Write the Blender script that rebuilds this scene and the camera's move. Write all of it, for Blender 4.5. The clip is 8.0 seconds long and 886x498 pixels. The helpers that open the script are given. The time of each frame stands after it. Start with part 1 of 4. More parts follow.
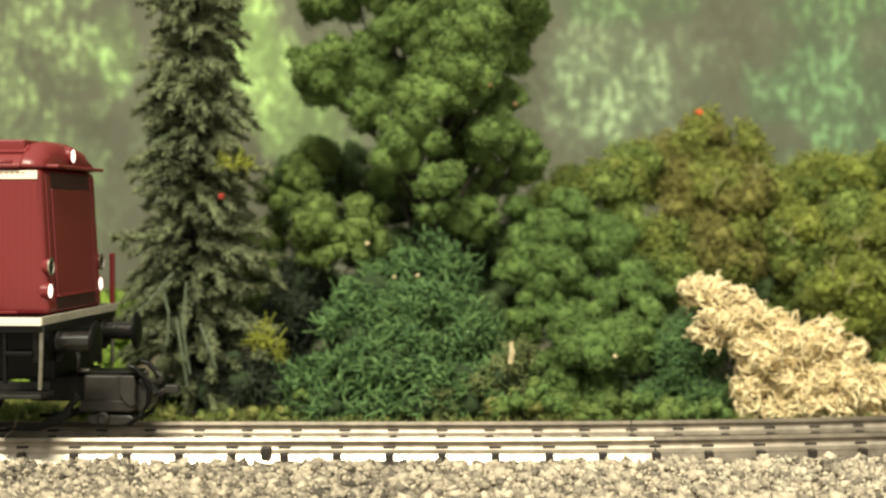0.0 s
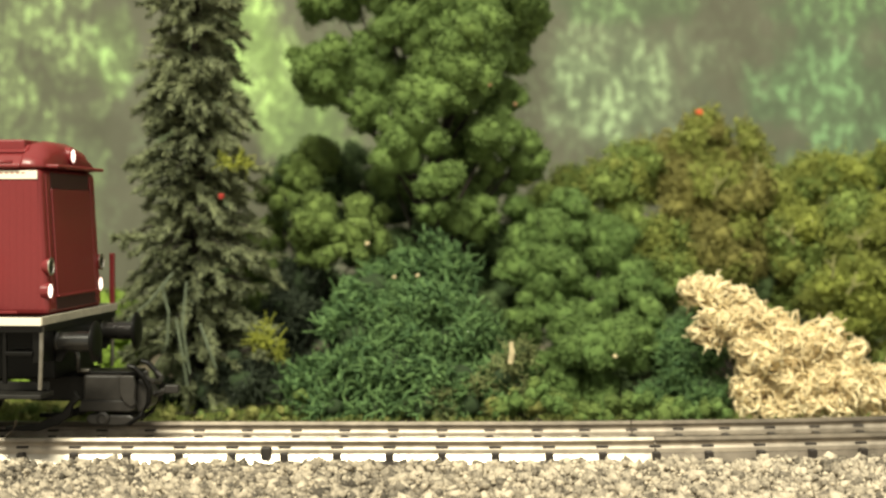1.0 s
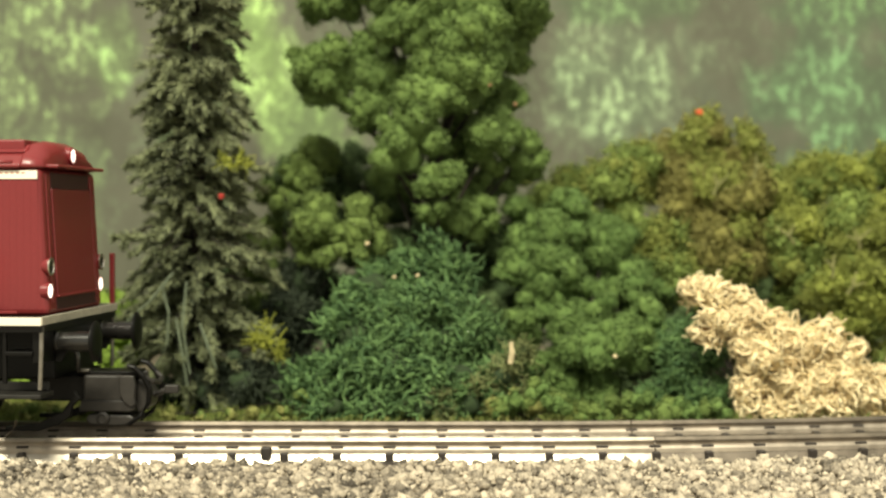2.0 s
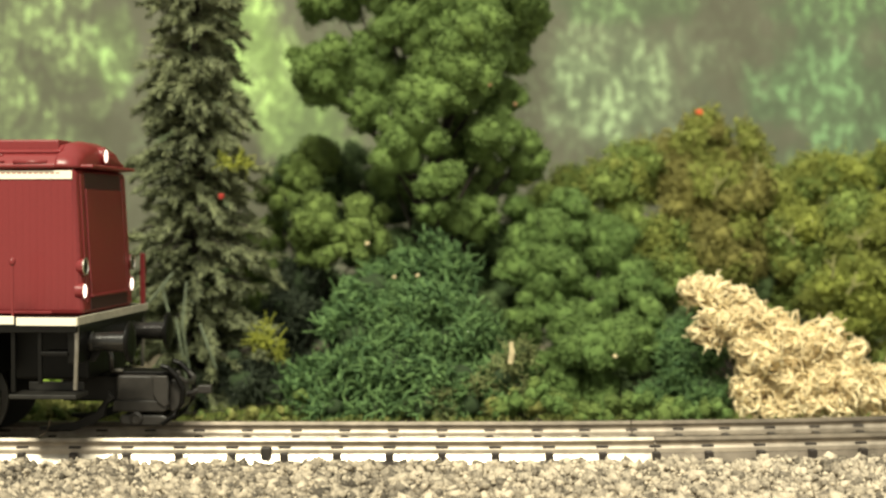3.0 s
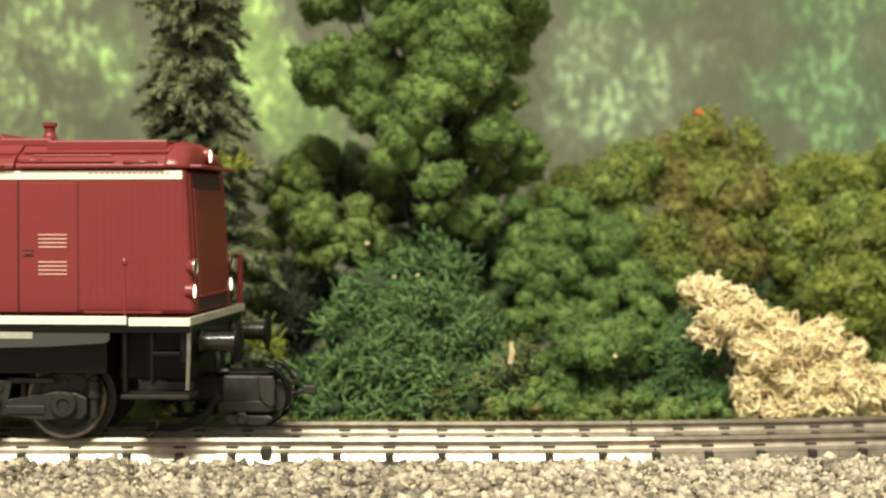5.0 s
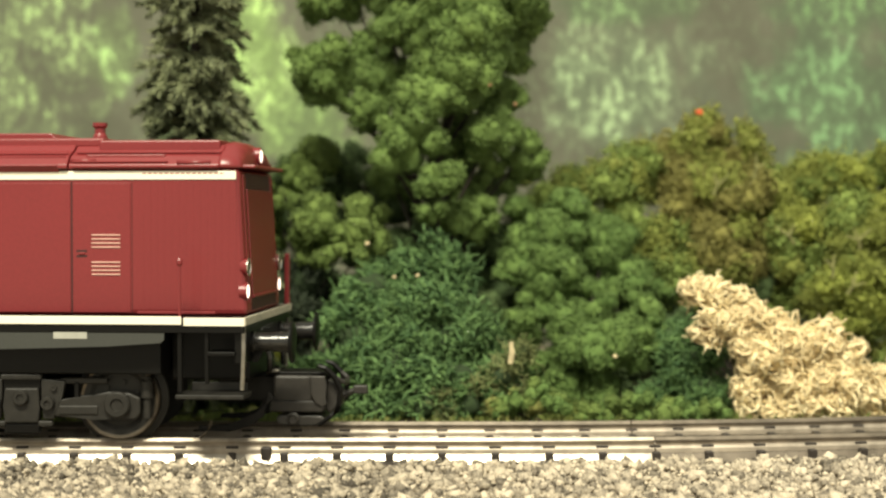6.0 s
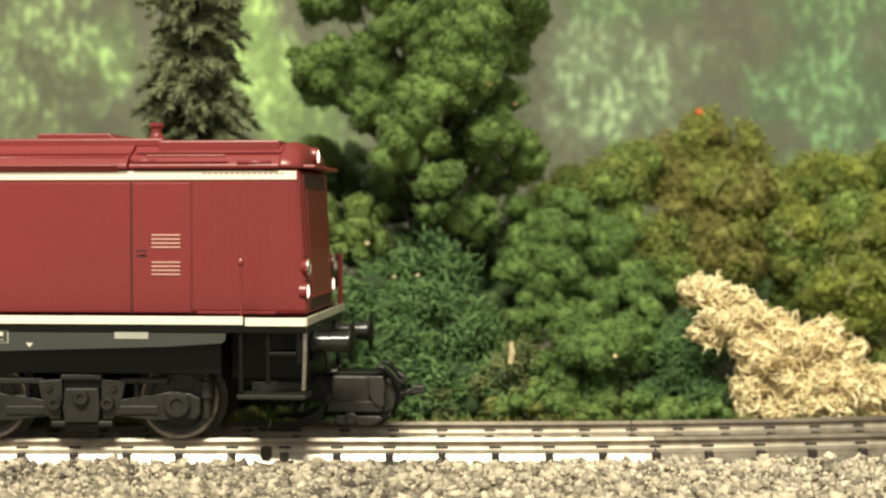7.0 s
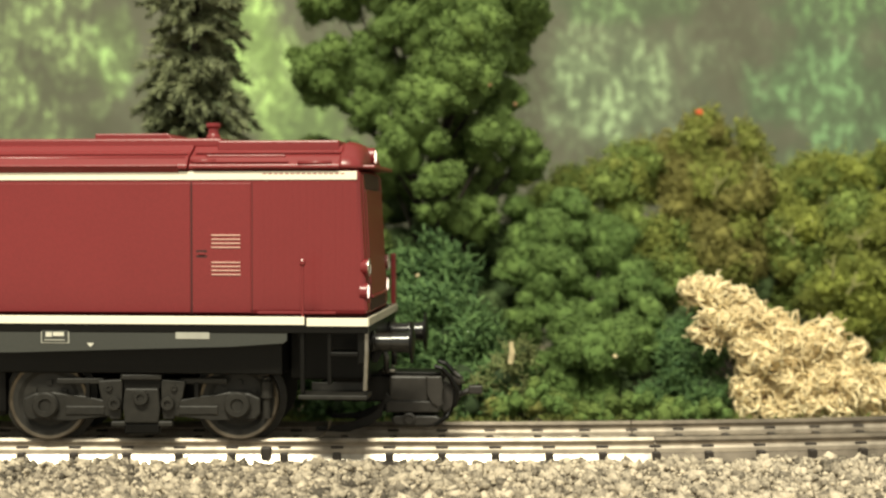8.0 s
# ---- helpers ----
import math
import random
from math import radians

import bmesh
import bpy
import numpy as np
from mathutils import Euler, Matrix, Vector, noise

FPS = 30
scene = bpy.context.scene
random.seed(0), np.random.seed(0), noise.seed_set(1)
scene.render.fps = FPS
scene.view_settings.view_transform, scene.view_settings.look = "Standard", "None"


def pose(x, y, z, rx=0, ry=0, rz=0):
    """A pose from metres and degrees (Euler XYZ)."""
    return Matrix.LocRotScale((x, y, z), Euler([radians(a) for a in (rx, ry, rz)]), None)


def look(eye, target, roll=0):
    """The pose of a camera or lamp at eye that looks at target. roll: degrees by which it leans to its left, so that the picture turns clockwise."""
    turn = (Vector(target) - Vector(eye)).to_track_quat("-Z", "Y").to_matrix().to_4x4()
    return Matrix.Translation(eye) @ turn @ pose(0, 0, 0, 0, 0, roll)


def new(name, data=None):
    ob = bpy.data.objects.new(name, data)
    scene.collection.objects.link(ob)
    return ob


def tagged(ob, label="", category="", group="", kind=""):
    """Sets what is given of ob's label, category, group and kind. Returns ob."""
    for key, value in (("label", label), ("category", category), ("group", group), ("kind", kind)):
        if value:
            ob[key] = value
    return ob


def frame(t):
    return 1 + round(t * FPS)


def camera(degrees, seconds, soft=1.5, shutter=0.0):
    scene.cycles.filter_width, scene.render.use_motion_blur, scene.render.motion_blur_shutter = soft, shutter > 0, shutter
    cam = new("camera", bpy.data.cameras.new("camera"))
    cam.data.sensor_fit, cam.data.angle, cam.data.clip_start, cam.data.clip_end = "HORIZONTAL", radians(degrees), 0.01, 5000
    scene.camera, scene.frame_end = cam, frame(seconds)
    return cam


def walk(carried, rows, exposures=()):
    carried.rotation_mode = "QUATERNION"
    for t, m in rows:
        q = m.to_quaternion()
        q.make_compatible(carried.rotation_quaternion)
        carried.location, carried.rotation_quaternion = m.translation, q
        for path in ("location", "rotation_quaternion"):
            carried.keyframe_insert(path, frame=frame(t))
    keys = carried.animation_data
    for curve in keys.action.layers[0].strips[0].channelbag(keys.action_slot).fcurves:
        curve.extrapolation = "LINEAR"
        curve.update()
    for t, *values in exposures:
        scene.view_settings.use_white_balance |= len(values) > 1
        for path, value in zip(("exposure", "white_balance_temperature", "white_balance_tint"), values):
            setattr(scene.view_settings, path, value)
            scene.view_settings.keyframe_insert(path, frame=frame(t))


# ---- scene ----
# All sizes below are in millimetres of the model (scale 1:87); MM turns them into metres.
MM = 0.001
RAIL_TOP = 7.5      # height of the railheads above the board
CURVE_X, CURVE_R = 2.0, 360.0

cam = camera(32.5, 8.0, soft=2.3)
# a lens of modest aperture, focused on the track: the wood behind falls out of focus
cam.data.dof.use_dof, cam.data.dof.focus_distance, cam.data.dof.aperture_fstop = True, 0.199, 29.0
EYE = look((0, -0.217, 0.0379), (0, 0, 0.0333))
walk(cam, [(0.0, EYE), (8.0, EYE)], exposures=[(0.0, 0.02), (6.4, 0.02), (7.0, -0.02), (7.5, -0.09), (8.0, -0.12)])

# ---- light: one broad lamp over and before the layout, in a plain room ----
world = bpy.data.worlds.new("room_light")
scene.world = world
world.use_nodes = True
world.node_tree.nodes["Background"].inputs[0].default_value = (1.0, 0.97, 0.80, 1)
world.node_tree.nodes["Background"].inputs[1].default_value = 0.70


def area_lamp(name, eye, target, size, watts, colour):
    data = bpy.data.lights.new(name, "AREA")
    data.shape, data.size, data.size_y, data.energy, data.color = "RECTANGLE", size[0], size[1], watts, colour
    ob = new(name, data)
    ob.matrix_world = look(eye, target)
    return ob


area_lamp("ceiling_lamp", (-0.14, -0.84, 1.19), (0, 0.02, 0.03), (0.54, 0.15), 38.5, (1.0, 0.95, 0.74))


# ---- materials ----
def material(name, colour, rough=0.6, metal=0.0, spread=0.25, grain=900.0, bump=0.15, stain=60.0, tint=None, per="none", coat=0.0, shine=0.5, reach=(0.75, 2.25)):
    """A surface with fine grain, broad staining and a little relief; per: 'island' or 'object' varies it piece by piece."""
    m = bpy.data.materials.new(name)
    m.use_nodes = True
    t = m.node_tree
    n, l = t.nodes, t.links
    b = n["Principled BSDF"]
    b.inputs["Roughness"].default_value, b.inputs["Metallic"].default_value = rough, metal
    b.inputs["Coat Weight"].default_value, b.inputs["Specular IOR Level"].default_value = coat, shine
    co = n.new("ShaderNodeTexCoord")
    fine, broad = n.new("ShaderNodeTexNoise"), n.new("ShaderNodeTexNoise")
    fine.inputs["Scale"].default_value, broad.inputs["Scale"].default_value = grain, stain
    fine.inputs["Detail"].default_value = broad.inputs["Detail"].default_value = 4
    for x in (fine, broad):
        l.new(co.outputs["Object"], x.inputs["Vector"])
    mix = n.new("ShaderNodeMath")
    mix.operation = "ADD"
    l.new(fine.outputs["Fac"], mix.inputs[0])
    l.new(broad.outputs["Fac"], mix.inputs[1])
    value = mix.outputs[0]
    lo, hi = 0.65, 1.35
    if per != "none":
        src = n.new("ShaderNodeNewGeometry" if per == "island" else "ShaderNodeObjectInfo")
        more = n.new("ShaderNodeMath")
        more.operation = "ADD"
        l.new(value, more.inputs[0])
        l.new(src.outputs["Random Per Island" if per == "island" else "Random"], more.inputs[1])
        value = more.outputs[0]
        lo, hi = reach
    span = n.new("ShaderNodeMapRange")
    span.inputs["From Min"].default_value, span.inputs["From Max"].default_value = lo, hi
    l.new(value, span.inputs["Value"])
    ramp = n.new("ShaderNodeMix")
    ramp.data_type = "RGBA"
    c = Vector(colour)
    other = Vector(tint) if tint else c * (1 + spread)
    ramp.inputs["A"].default_value = (*(c * (1 - spread)), 1)
    ramp.inputs["B"].default_value = (*other, 1)
    l.new(span.outputs[0], ramp.inputs["Factor"])
    l.new(ramp.outputs["Result"], b.inputs["Base Color"])
    if bump:
        bp = n.new("ShaderNodeBump")
        bp.inputs["Strength"].default_value, bp.inputs["Distance"].default_value = bump, 0.0002
        l.new(fine.outputs["Fac"], bp.inputs["Height"])
        l.new(bp.outputs["Normal"], b.inputs["Normal"])
    return m


def glowing(name, colour, strength):
    m = bpy.data.materials.new(name)
    m.use_nodes = True
    b = m.node_tree.nodes["Principled BSDF"]
    b.inputs["Base Color"].default_value = b.inputs["Emission Color"].default_value = (*colour, 1)
    b.inputs["Emission Strength"].default_value = strength
    return m


RED = material("wine_red_paint", (0.186, 0.0200, 0.0220), 0.34, spread=0.10, grain=2500, bump=0.09, stain=40)
CREAM = material("cream_paint", (0.84, 0.785, 0.65), 0.45, spread=0.04, grain=2500, bump=0.03)
DARK_RED = material("dark_red_joint_and_shade", (0.040, 0.008, 0.008), 0.6, spread=0.1, bump=0)
BUFFER = material("glossy_black_metal", (0.014, 0.013, 0.012), 0.22, spread=0.2, grain=1500, bump=0.03, shine=0.6)
SKIRT = material("anthracite_paint", (0.045, 0.047, 0.042), 0.45, spread=0.1, grain=2500, bump=0.03, shine=0.4)
BLACK = material("black_plastic", (0.0042, 0.0038, 0.0034), 0.4, spread=0.25, grain=1500, bump=0.1, shine=0.18)
BOGIE = material("dusty_black_plastic", (0.017, 0.0155, 0.013), 0.5, spread=0.4, grain=900, bump=0.2, shine=0.35)
STEEL = material("worn_wheel_steel", (0.115, 0.095, 0.072), 0.36, 0.9, spread=0.5, grain=700, bump=0.15)
RAILM = material("polished_rail_steel", (0.34, 0.295, 0.24), 0.47, 0.75, spread=0.45, grain=500, bump=0.3, stain=60)
CARRIER = material("bright_carrier_metal", (0.44, 0.395, 0.33), 0.36, 0.95, spread=0.35, grain=500, bump=0.2, stain=60)
RAIL_DULL = material("dull_brown_rail_steel", (0.145, 0.12, 0.092), 0.5, 0.55, spread=0.4, grain=500, bump=0.3, stain=60)
RAIL_FOOT = material("weathered_rail_foot", (0.37, 0.315, 0.25), 0.45, 0.3, spread=0.4, grain=500, bump=0.25, stain=80)
SLEEPER = material("dark_brown_sleeper_plastic", (0.030, 0.023, 0.018), 0.6, spread=0.3, bump=0.3)
WORN_SHADED_CREAM = material("worn_shaded_cream_paint", (0.42, 0.385, 0.30), 0.55, spread=0.25, grain=900, bump=0.1)
MARK = material("white_print", (0.62, 0.60, 0.52), 0.5, spread=0.1, bump=0)
DIM = material("grey_print", (0.36, 0.355, 0.31), 0.5, spread=0.1, bump=0)
GREY_POST = material("highlight_grey_metal", (0.16, 0.15, 0.13), 0.35, 0.6, spread=0.2, bump=0.1)
POST = material("bright_worn_metal", (0.25, 0.23, 0.20), 0.3, 0.8, spread=0.3, bump=0.1)
SILVER = material("silver_ring", (0.62, 0.58, 0.52), 0.3, 1.0, spread=0.1, bump=0)
GLASS = material("dark_lamp_glass", (0.03, 0.02, 0.02), 0.12, spread=0.1, bump=0)
LAMP = glowing("lit_lamp", (1.0, 0.80, 0.66), 2.2)
STONE = material("granite_ballast", (0.115, 0.095, 0.070), 0.8, spread=0.5, grain=2600, bump=1.0, tint=(0.64, 0.545, 0.41), per="island", reach=(0.92, 2.08))
EARTH = material("brown_earth", (0.10, 0.08, 0.05), 0.95, spread=0.4, bump=0.8)
BOARD = material("layout_board", (0.38, 0.34, 0.27), 0.9, spread=0.3, bump=0.5)
BARK = material("tree_bark", (0.022, 0.017, 0.011), 0.9, spread=0.4, bump=0.8)
SPRUCE = material("spruce_needles", (0.060, 0.082, 0.044), 0.8, spread=0.5, tint=(0.275, 0.305, 0.150), per="island", bump=0)
TWIG = material("pale_spruce_twig", (0.10, 0.125, 0.075), 0.8, spread=0.3)
FOAM = material("leaf_green_foam", (0.084, 0.142, 0.031), 0.95, spread=0.15, tint=(0.145, 0.220, 0.053), per="island", bump=0.5)
FOAM_LIGHT = material("light_green_foam", (0.098, 0.152, 0.032), 0.95, spread=0.15, tint=(0.158, 0.222, 0.053), per="island", bump=0.5)
FOAM_MID = material("mid_green_foam", (0.078, 0.144, 0.031), 0.95, spread=0.15, tint=(0.136, 0.212, 0.052), per="island", bump=0.5)
FOAM_YELLOW = material("yellow_foam", (0.24, 0.27, 0.03), 0.95, spread=0.3, tint=(0.40, 0.43, 0.06), per="island", bump=0)
# darker copy of the leaf foam, with the shade put into its colour
FOAM_SHADE = material("shade_green_foam", (0.046, 0.080, 0.026), 0.95, spread=0.15, tint=(0.085, 0.130, 0.044), per="island", bump=0.5)
CORE = material("green_shade_heart", (0.022, 0.040, 0.012), 0.95, spread=0.35)
LICHEN_DARK = material("dark_green_lichen", (0.050, 0.130, 0.040), 0.85, spread=0.35, tint=(0.165, 0.285, 0.090), per="island", bump=0)
LICHEN_OLIVE = material("olive_leaf_flock", (0.165, 0.195, 0.036), 0.9, spread=0.15, tint=(0.27, 0.30, 0.062), per="island", bump=0)
LEAF_GREEN = material("green_leaf_flock", (0.130, 0.190, 0.040), 0.9, spread=0.15, tint=(0.22, 0.29, 0.065), per="island", bump=0)
LEAF_BROWN = material("brownish_leaf_flock", (0.160, 0.148, 0.036), 0.9, spread=0.15, tint=(0.25, 0.235, 0.06), per="island", bump=0)
LICHEN_BEIGE = material("beige_lichen", (0.88, 0.68, 0.36), 0.85, spread=0.22, tint=(0.98, 0.85, 0.54), per="island", bump=0)
TURF = material("green_turf_fibre", (0.11, 0.17, 0.030), 0.9, spread=0.4, tint=(0.21, 0.25, 0.05), per="island", bump=0)
TURF_YELLOW = material("yellow_turf_fibre", (0.18, 0.19, 0.045), 0.9, spread=0.3, tint=(0.29, 0.30, 0.085), per="island", bump=0)
FOAM_BRIGHT = material("bright_green_foam", (0.12, 0.20, 0.02), 0.95, spread=0.35, tint=(0.22, 0.33, 0.04), per="island", bump=0)
# lichen green darkened to paint the shade at the spruce's foot
LICHEN_SHADE = material("shade_grey_green_lichen", (0.018, 0.032, 0.018), 0.9, spread=0.4, tint=(0.055, 0.075, 0.038), per="island", bump=0)
LICHEN_YELLOW = material("yellow_green_leaf_flock", (0.200, 0.240, 0.036), 0.9, spread=0.15, tint=(0.31, 0.345, 0.065), per="island", bump=0)
BEIGE_HEART = material("beige_shade_heart", (0.22, 0.14, 0.065), 0.95, spread=0.35)
ORANGE = material("orange_flock", (0.55, 0.10, 0.03), 0.9)
REDDOT = material("red_berry_flock", (0.36, 0.03, 0.02), 0.8)
FLECK = material("brown_flock", (0.30, 0.17, 0.09), 0.9)
WISP = material("olive_green_wisp", (0.12, 0.165, 0.05), 0.9, spread=0.3, tint=(0.24, 0.26, 0.10), per="island", bump=0)
SPRIG = material("pale_olive_sprig", (0.24, 0.24, 0.09), 0.9, spread=0.3)
STRAW = material("dry_straw", (0.60, 0.50, 0.30), 0.9)


# ---- building helpers ----
def finish(name, mesh, mat, parent=None, label="", smooth=False):
    mesh.materials.append(mat)
    if smooth:
        mesh.polygons.foreach_set("use_smooth", [True] * len(mesh.polygons))
    ob = new(name, mesh)
    if parent:
        ob.parent = parent
    if label:
        ob["label"] = label
    return ob


def part(name, bm, mat, parent=None, label="", smooth=False):
    """One mesh object from a bmesh drawn in millimetres."""
    bmesh.ops.scale(bm, vec=(MM, MM, MM), verts=bm.verts)
    bmesh.ops.recalc_face_normals(bm, faces=bm.faces)
    mesh = bpy.data.meshes.new(name)
    bm.to_mesh(mesh)
    bm.free()
    return finish(name, mesh, mat, parent, label, smooth)


def thing(name, m, label, category, group="", kind=""):
    ob = new(name)
    ob.empty_display_size = 0.01
    ob.matrix_basis = m
    return tagged(ob, label, category, group, kind)


def box(x0, x1, y0, y1, z0, z1, bevel=0.12, seg=2, bm=None):
    bm = bm or bmesh.new()
    made = bmesh.ops.create_cube(bm, size=1)["verts"]
    for v in made:
        v.co = Vector((x0 + (v.co.x + 0.5) * (x1 - x0), y0 + (v.co.y + 0.5) * (y1 - y0), z0 + (v.co.z + 0.5) * (z1 - z0)))
    if bevel:
        edges = list({e for v in made for e in v.link_edges})
        bmesh.ops.bevel(bm, geom=edges, offset=bevel, segments=seg, affect="EDGES", profile=0.5)
    return bm


def prism(points, y0, y1, bevel=0.1, axis="y", bm=None):
    """A flat outline (x, z) given depth from y0 to y1; axis 'x': outline is (y, z) along x."""
    bm = bm or bmesh.new()
    put = (lambda a, b, c: (a, c, b)) if axis == "y" else (lambda a, b, c: (c, a, b))
    lo = [bm.verts.new(put(a, b, y0)) for a, b in points]
    hi = [bm.verts.new(put(a, b, y1)) for a, b in points]
    faces = [bm.faces.new(lo), bm.faces.new(hi[::-1])]
    for i in range(len(points)):
        j = (i + 1) % len(points)
        faces.append(bm.faces.new((lo[j], lo[i], hi[i], hi[j])))
    if bevel:
        edges = list({e for f in faces for e in f.edges})
        bmesh.ops.bevel(bm, geom=edges, offset=bevel, segments=2, affect="EDGES", profile=0.5)
    return bm


def turned(profile, axis="x", seg=32, bm=None, at=(0, 0, 0), closed=False):
    """A body of revolution from (radius, along) pairs about an axis; closed: joined to itself, open in the middle."""
    bm = bm or bmesh.new()
    rings = []
    for r, a in profile:
        ring = []
        for k in range(seg):
            u, v = r * math.cos(2 * math.pi * k / seg), r * math.sin(2 * math.pi * k / seg)
            p = (a, u, v) if axis == "x" else (u, a, v) if axis == "y" else (u, v, a)
            ring.append(bm.verts.new(Vector(p) + Vector(at)))
        rings.append(ring)
    for a, b in zip(rings, rings[1:] + (rings[:1] if closed else [])):
        for k in range(seg):
            bm.faces.new((a[k], a[(k + 1) % seg], b[(k + 1) % seg], b[k]))
    if not closed:
        bm.faces.new(rings[0][::-1])
        bm.faces.new(rings[-1])
    return bm


def rod(path, radius, seg=8, bm=None):
    """A round bar along a line of points."""
    bm = bm or bmesh.new()
    pts = [Vector(p) for p in path]
    rings = []
    for i, p in enumerate(pts):
        d = (pts[min(i + 1, len(pts) - 1)] - pts[max(i - 1, 0)]).normalized()
        side = d.cross(Vector((0, 0, 1)) if abs(d.z) < 0.9 else Vector((1, 0, 0))).normalized()
        up = side.cross(d)
        r = radius[i] if isinstance(radius, (list, tuple)) else radius
        rings.append([bm.verts.new(p + (side * math.cos(2 * math.pi * k / seg) + up * math.sin(2 * math.pi * k / seg)) * r) for k in range(seg)])
    for a, b in zip(rings, rings[1:]):
        for k in range(seg):
            bm.faces.new((a[k], a[(k + 1) % seg], b[(k + 1) % seg], b[k]))
    bm.faces.new(rings[0][::-1])
    bm.faces.new(rings[-1])
    return bm


def mesh_from(name, verts, faces):
    """A mesh from numpy arrays in millimetres; faces all of one size."""
    mesh = bpy.data.meshes.new(name)
    nv, nf, k = len(verts), len(faces), faces.shape[1]
    mesh.vertices.add(nv)
    mesh.vertices.foreach_set("co", (verts * MM).astype(np.float32).ravel())
    mesh.loops.add(nf * k)
    mesh.loops.foreach_set("vertex_index", faces.astype(np.int32).ravel())
    mesh.polygons.add(nf)
    mesh.polygons.foreach_set("loop_start", np.arange(0, nf * k, k, dtype=np.int32))
    mesh.update(calc_edges=True)
    mesh.validate()
    return mesh


def icosphere(level):
    bm = bmesh.new()
    bmesh.ops.create_icosphere(bm, subdivisions=level, radius=1)
    v = np.array([x.co[:] for x in bm.verts])
    f = np.array([[x.index for x in y.verts] for y in bm.faces])
    bm.free()
    return v, f


def turns(rng, n):
    """n random rotation matrices."""
    q = rng.normal(size=(n, 4))
    q /= np.linalg.norm(q, axis=1)[:, None]
    w, x, y, z = q.T
    return np.stack([np.stack([1 - 2 * (y * y + z * z), 2 * (x * y - z * w), 2 * (x * z + y * w)], -1),
                     np.stack([2 * (x * y + z * w), 1 - 2 * (x * x + z * z), 2 * (y * z - x * w)], -1),
                     np.stack([2 * (x * z - y * w), 2 * (y * z + x * w), 1 - 2 * (x * x + y * y)], -1)], 1)


def crumbs(rng, centres, sizes, level=0, rough=0.35):
    """Small angular grains at the given places: verts and faces."""
    if level == 0:
        v0 = np.array([(1, 0, 0), (-1, 0, 0), (0, 1, 0), (0, -1, 0), (0, 0, 1), (0, 0, -1)], float)
        f0 = np.array([(0, 2, 4), (2, 1, 4), (1, 3, 4), (3, 0, 4), (2, 0, 5), (1, 2, 5), (3, 1, 5), (0, 3, 5)])
    else:
        v0, f0 = icosphere(level)
    n = len(centres)
    v = v0[None] * (1 + rng.uniform(-rough, rough, (n, len(v0), 1))) * rng.uniform(0.7, 1.25, (n, 1, 3))
    v = np.einsum("nij,nkj->nki", turns(rng, n), v) * sizes[:, None, None] + centres[:, None]
    f = f0[None] + (np.arange(n) * len(v0))[:, None, None]
    return v.reshape(-1, 3), f.reshape(-1, 3)


def flakes(rng, centres, sizes, normals, tilt):
    """Small bent leaf flakes that lie about across their normals: verts and faces."""
    v0 = np.array([(1, 0, 0), (0, 0.62, 0.05), (-1, 0, 0), (0, -0.62, -0.05), (0, 0, 0.28)], float)
    f0 = np.array([(0, 1, 4), (1, 2, 4), (2, 3, 4), (3, 0, 4), (1, 0, 3), (2, 1, 3)])
    n = len(centres)
    up = normals + rng.normal(scale=tilt, size=(n, 3))
    up /= np.linalg.norm(up, axis=1)[:, None]
    side = np.cross(up, rng.normal(size=(n, 3)))
    side /= np.linalg.norm(side, axis=1)[:, None]
    m = np.stack([side, np.cross(up, side), up], 2)
    v = v0[None] * rng.uniform(0.6, 1.4, (n, 1, 3))
    v = np.einsum("nij,nkj->nki", m, v) * sizes[:, None, None] + centres[:, None]
    f = f0[None] + (np.arange(n) * len(v0))[:, None, None]
    return v.reshape(-1, 3), f.reshape(-1, 3)


def sphere_dirs(rng, n):
    d = rng.normal(size=(n, 3))
    return d / np.linalg.norm(d, axis=1)[:, None]


def along_lines(rng, pts, radius):
    """Three-sided threads along rows of points (n, steps, 3): verts and faces."""
    n, k = pts.shape[:2]
    d = np.gradient(pts, axis=1)
    d /= np.linalg.norm(d, axis=2)[..., None] + 1e-9
    side = np.cross(d, np.array([0.3, 0.5, 0.81]))
    side /= np.linalg.norm(side, axis=2)[..., None] + 1e-9
    up = np.cross(side, d)
    r = (radius * rng.uniform(0.6, 1.4, (n, 1)) * np.linspace(1.0, 0.6, k)[None])[..., None]
    v = np.stack([pts + (side * math.cos(a) + up * math.sin(a)) * r for a in (0.0, 2.094, 4.189)], 2).reshape(-1, 3)
    f0 = [(s * 3 + j, s * 3 + (j + 1) % 3, s * 3 + (j + 1) % 3 + 3, s * 3 + j + 3) for s in range(k - 1) for j in range(3)]
    f = np.array(f0)[None] + (np.arange(n) * 3 * k)[:, None, None]
    return v, f.reshape(-1, 4)


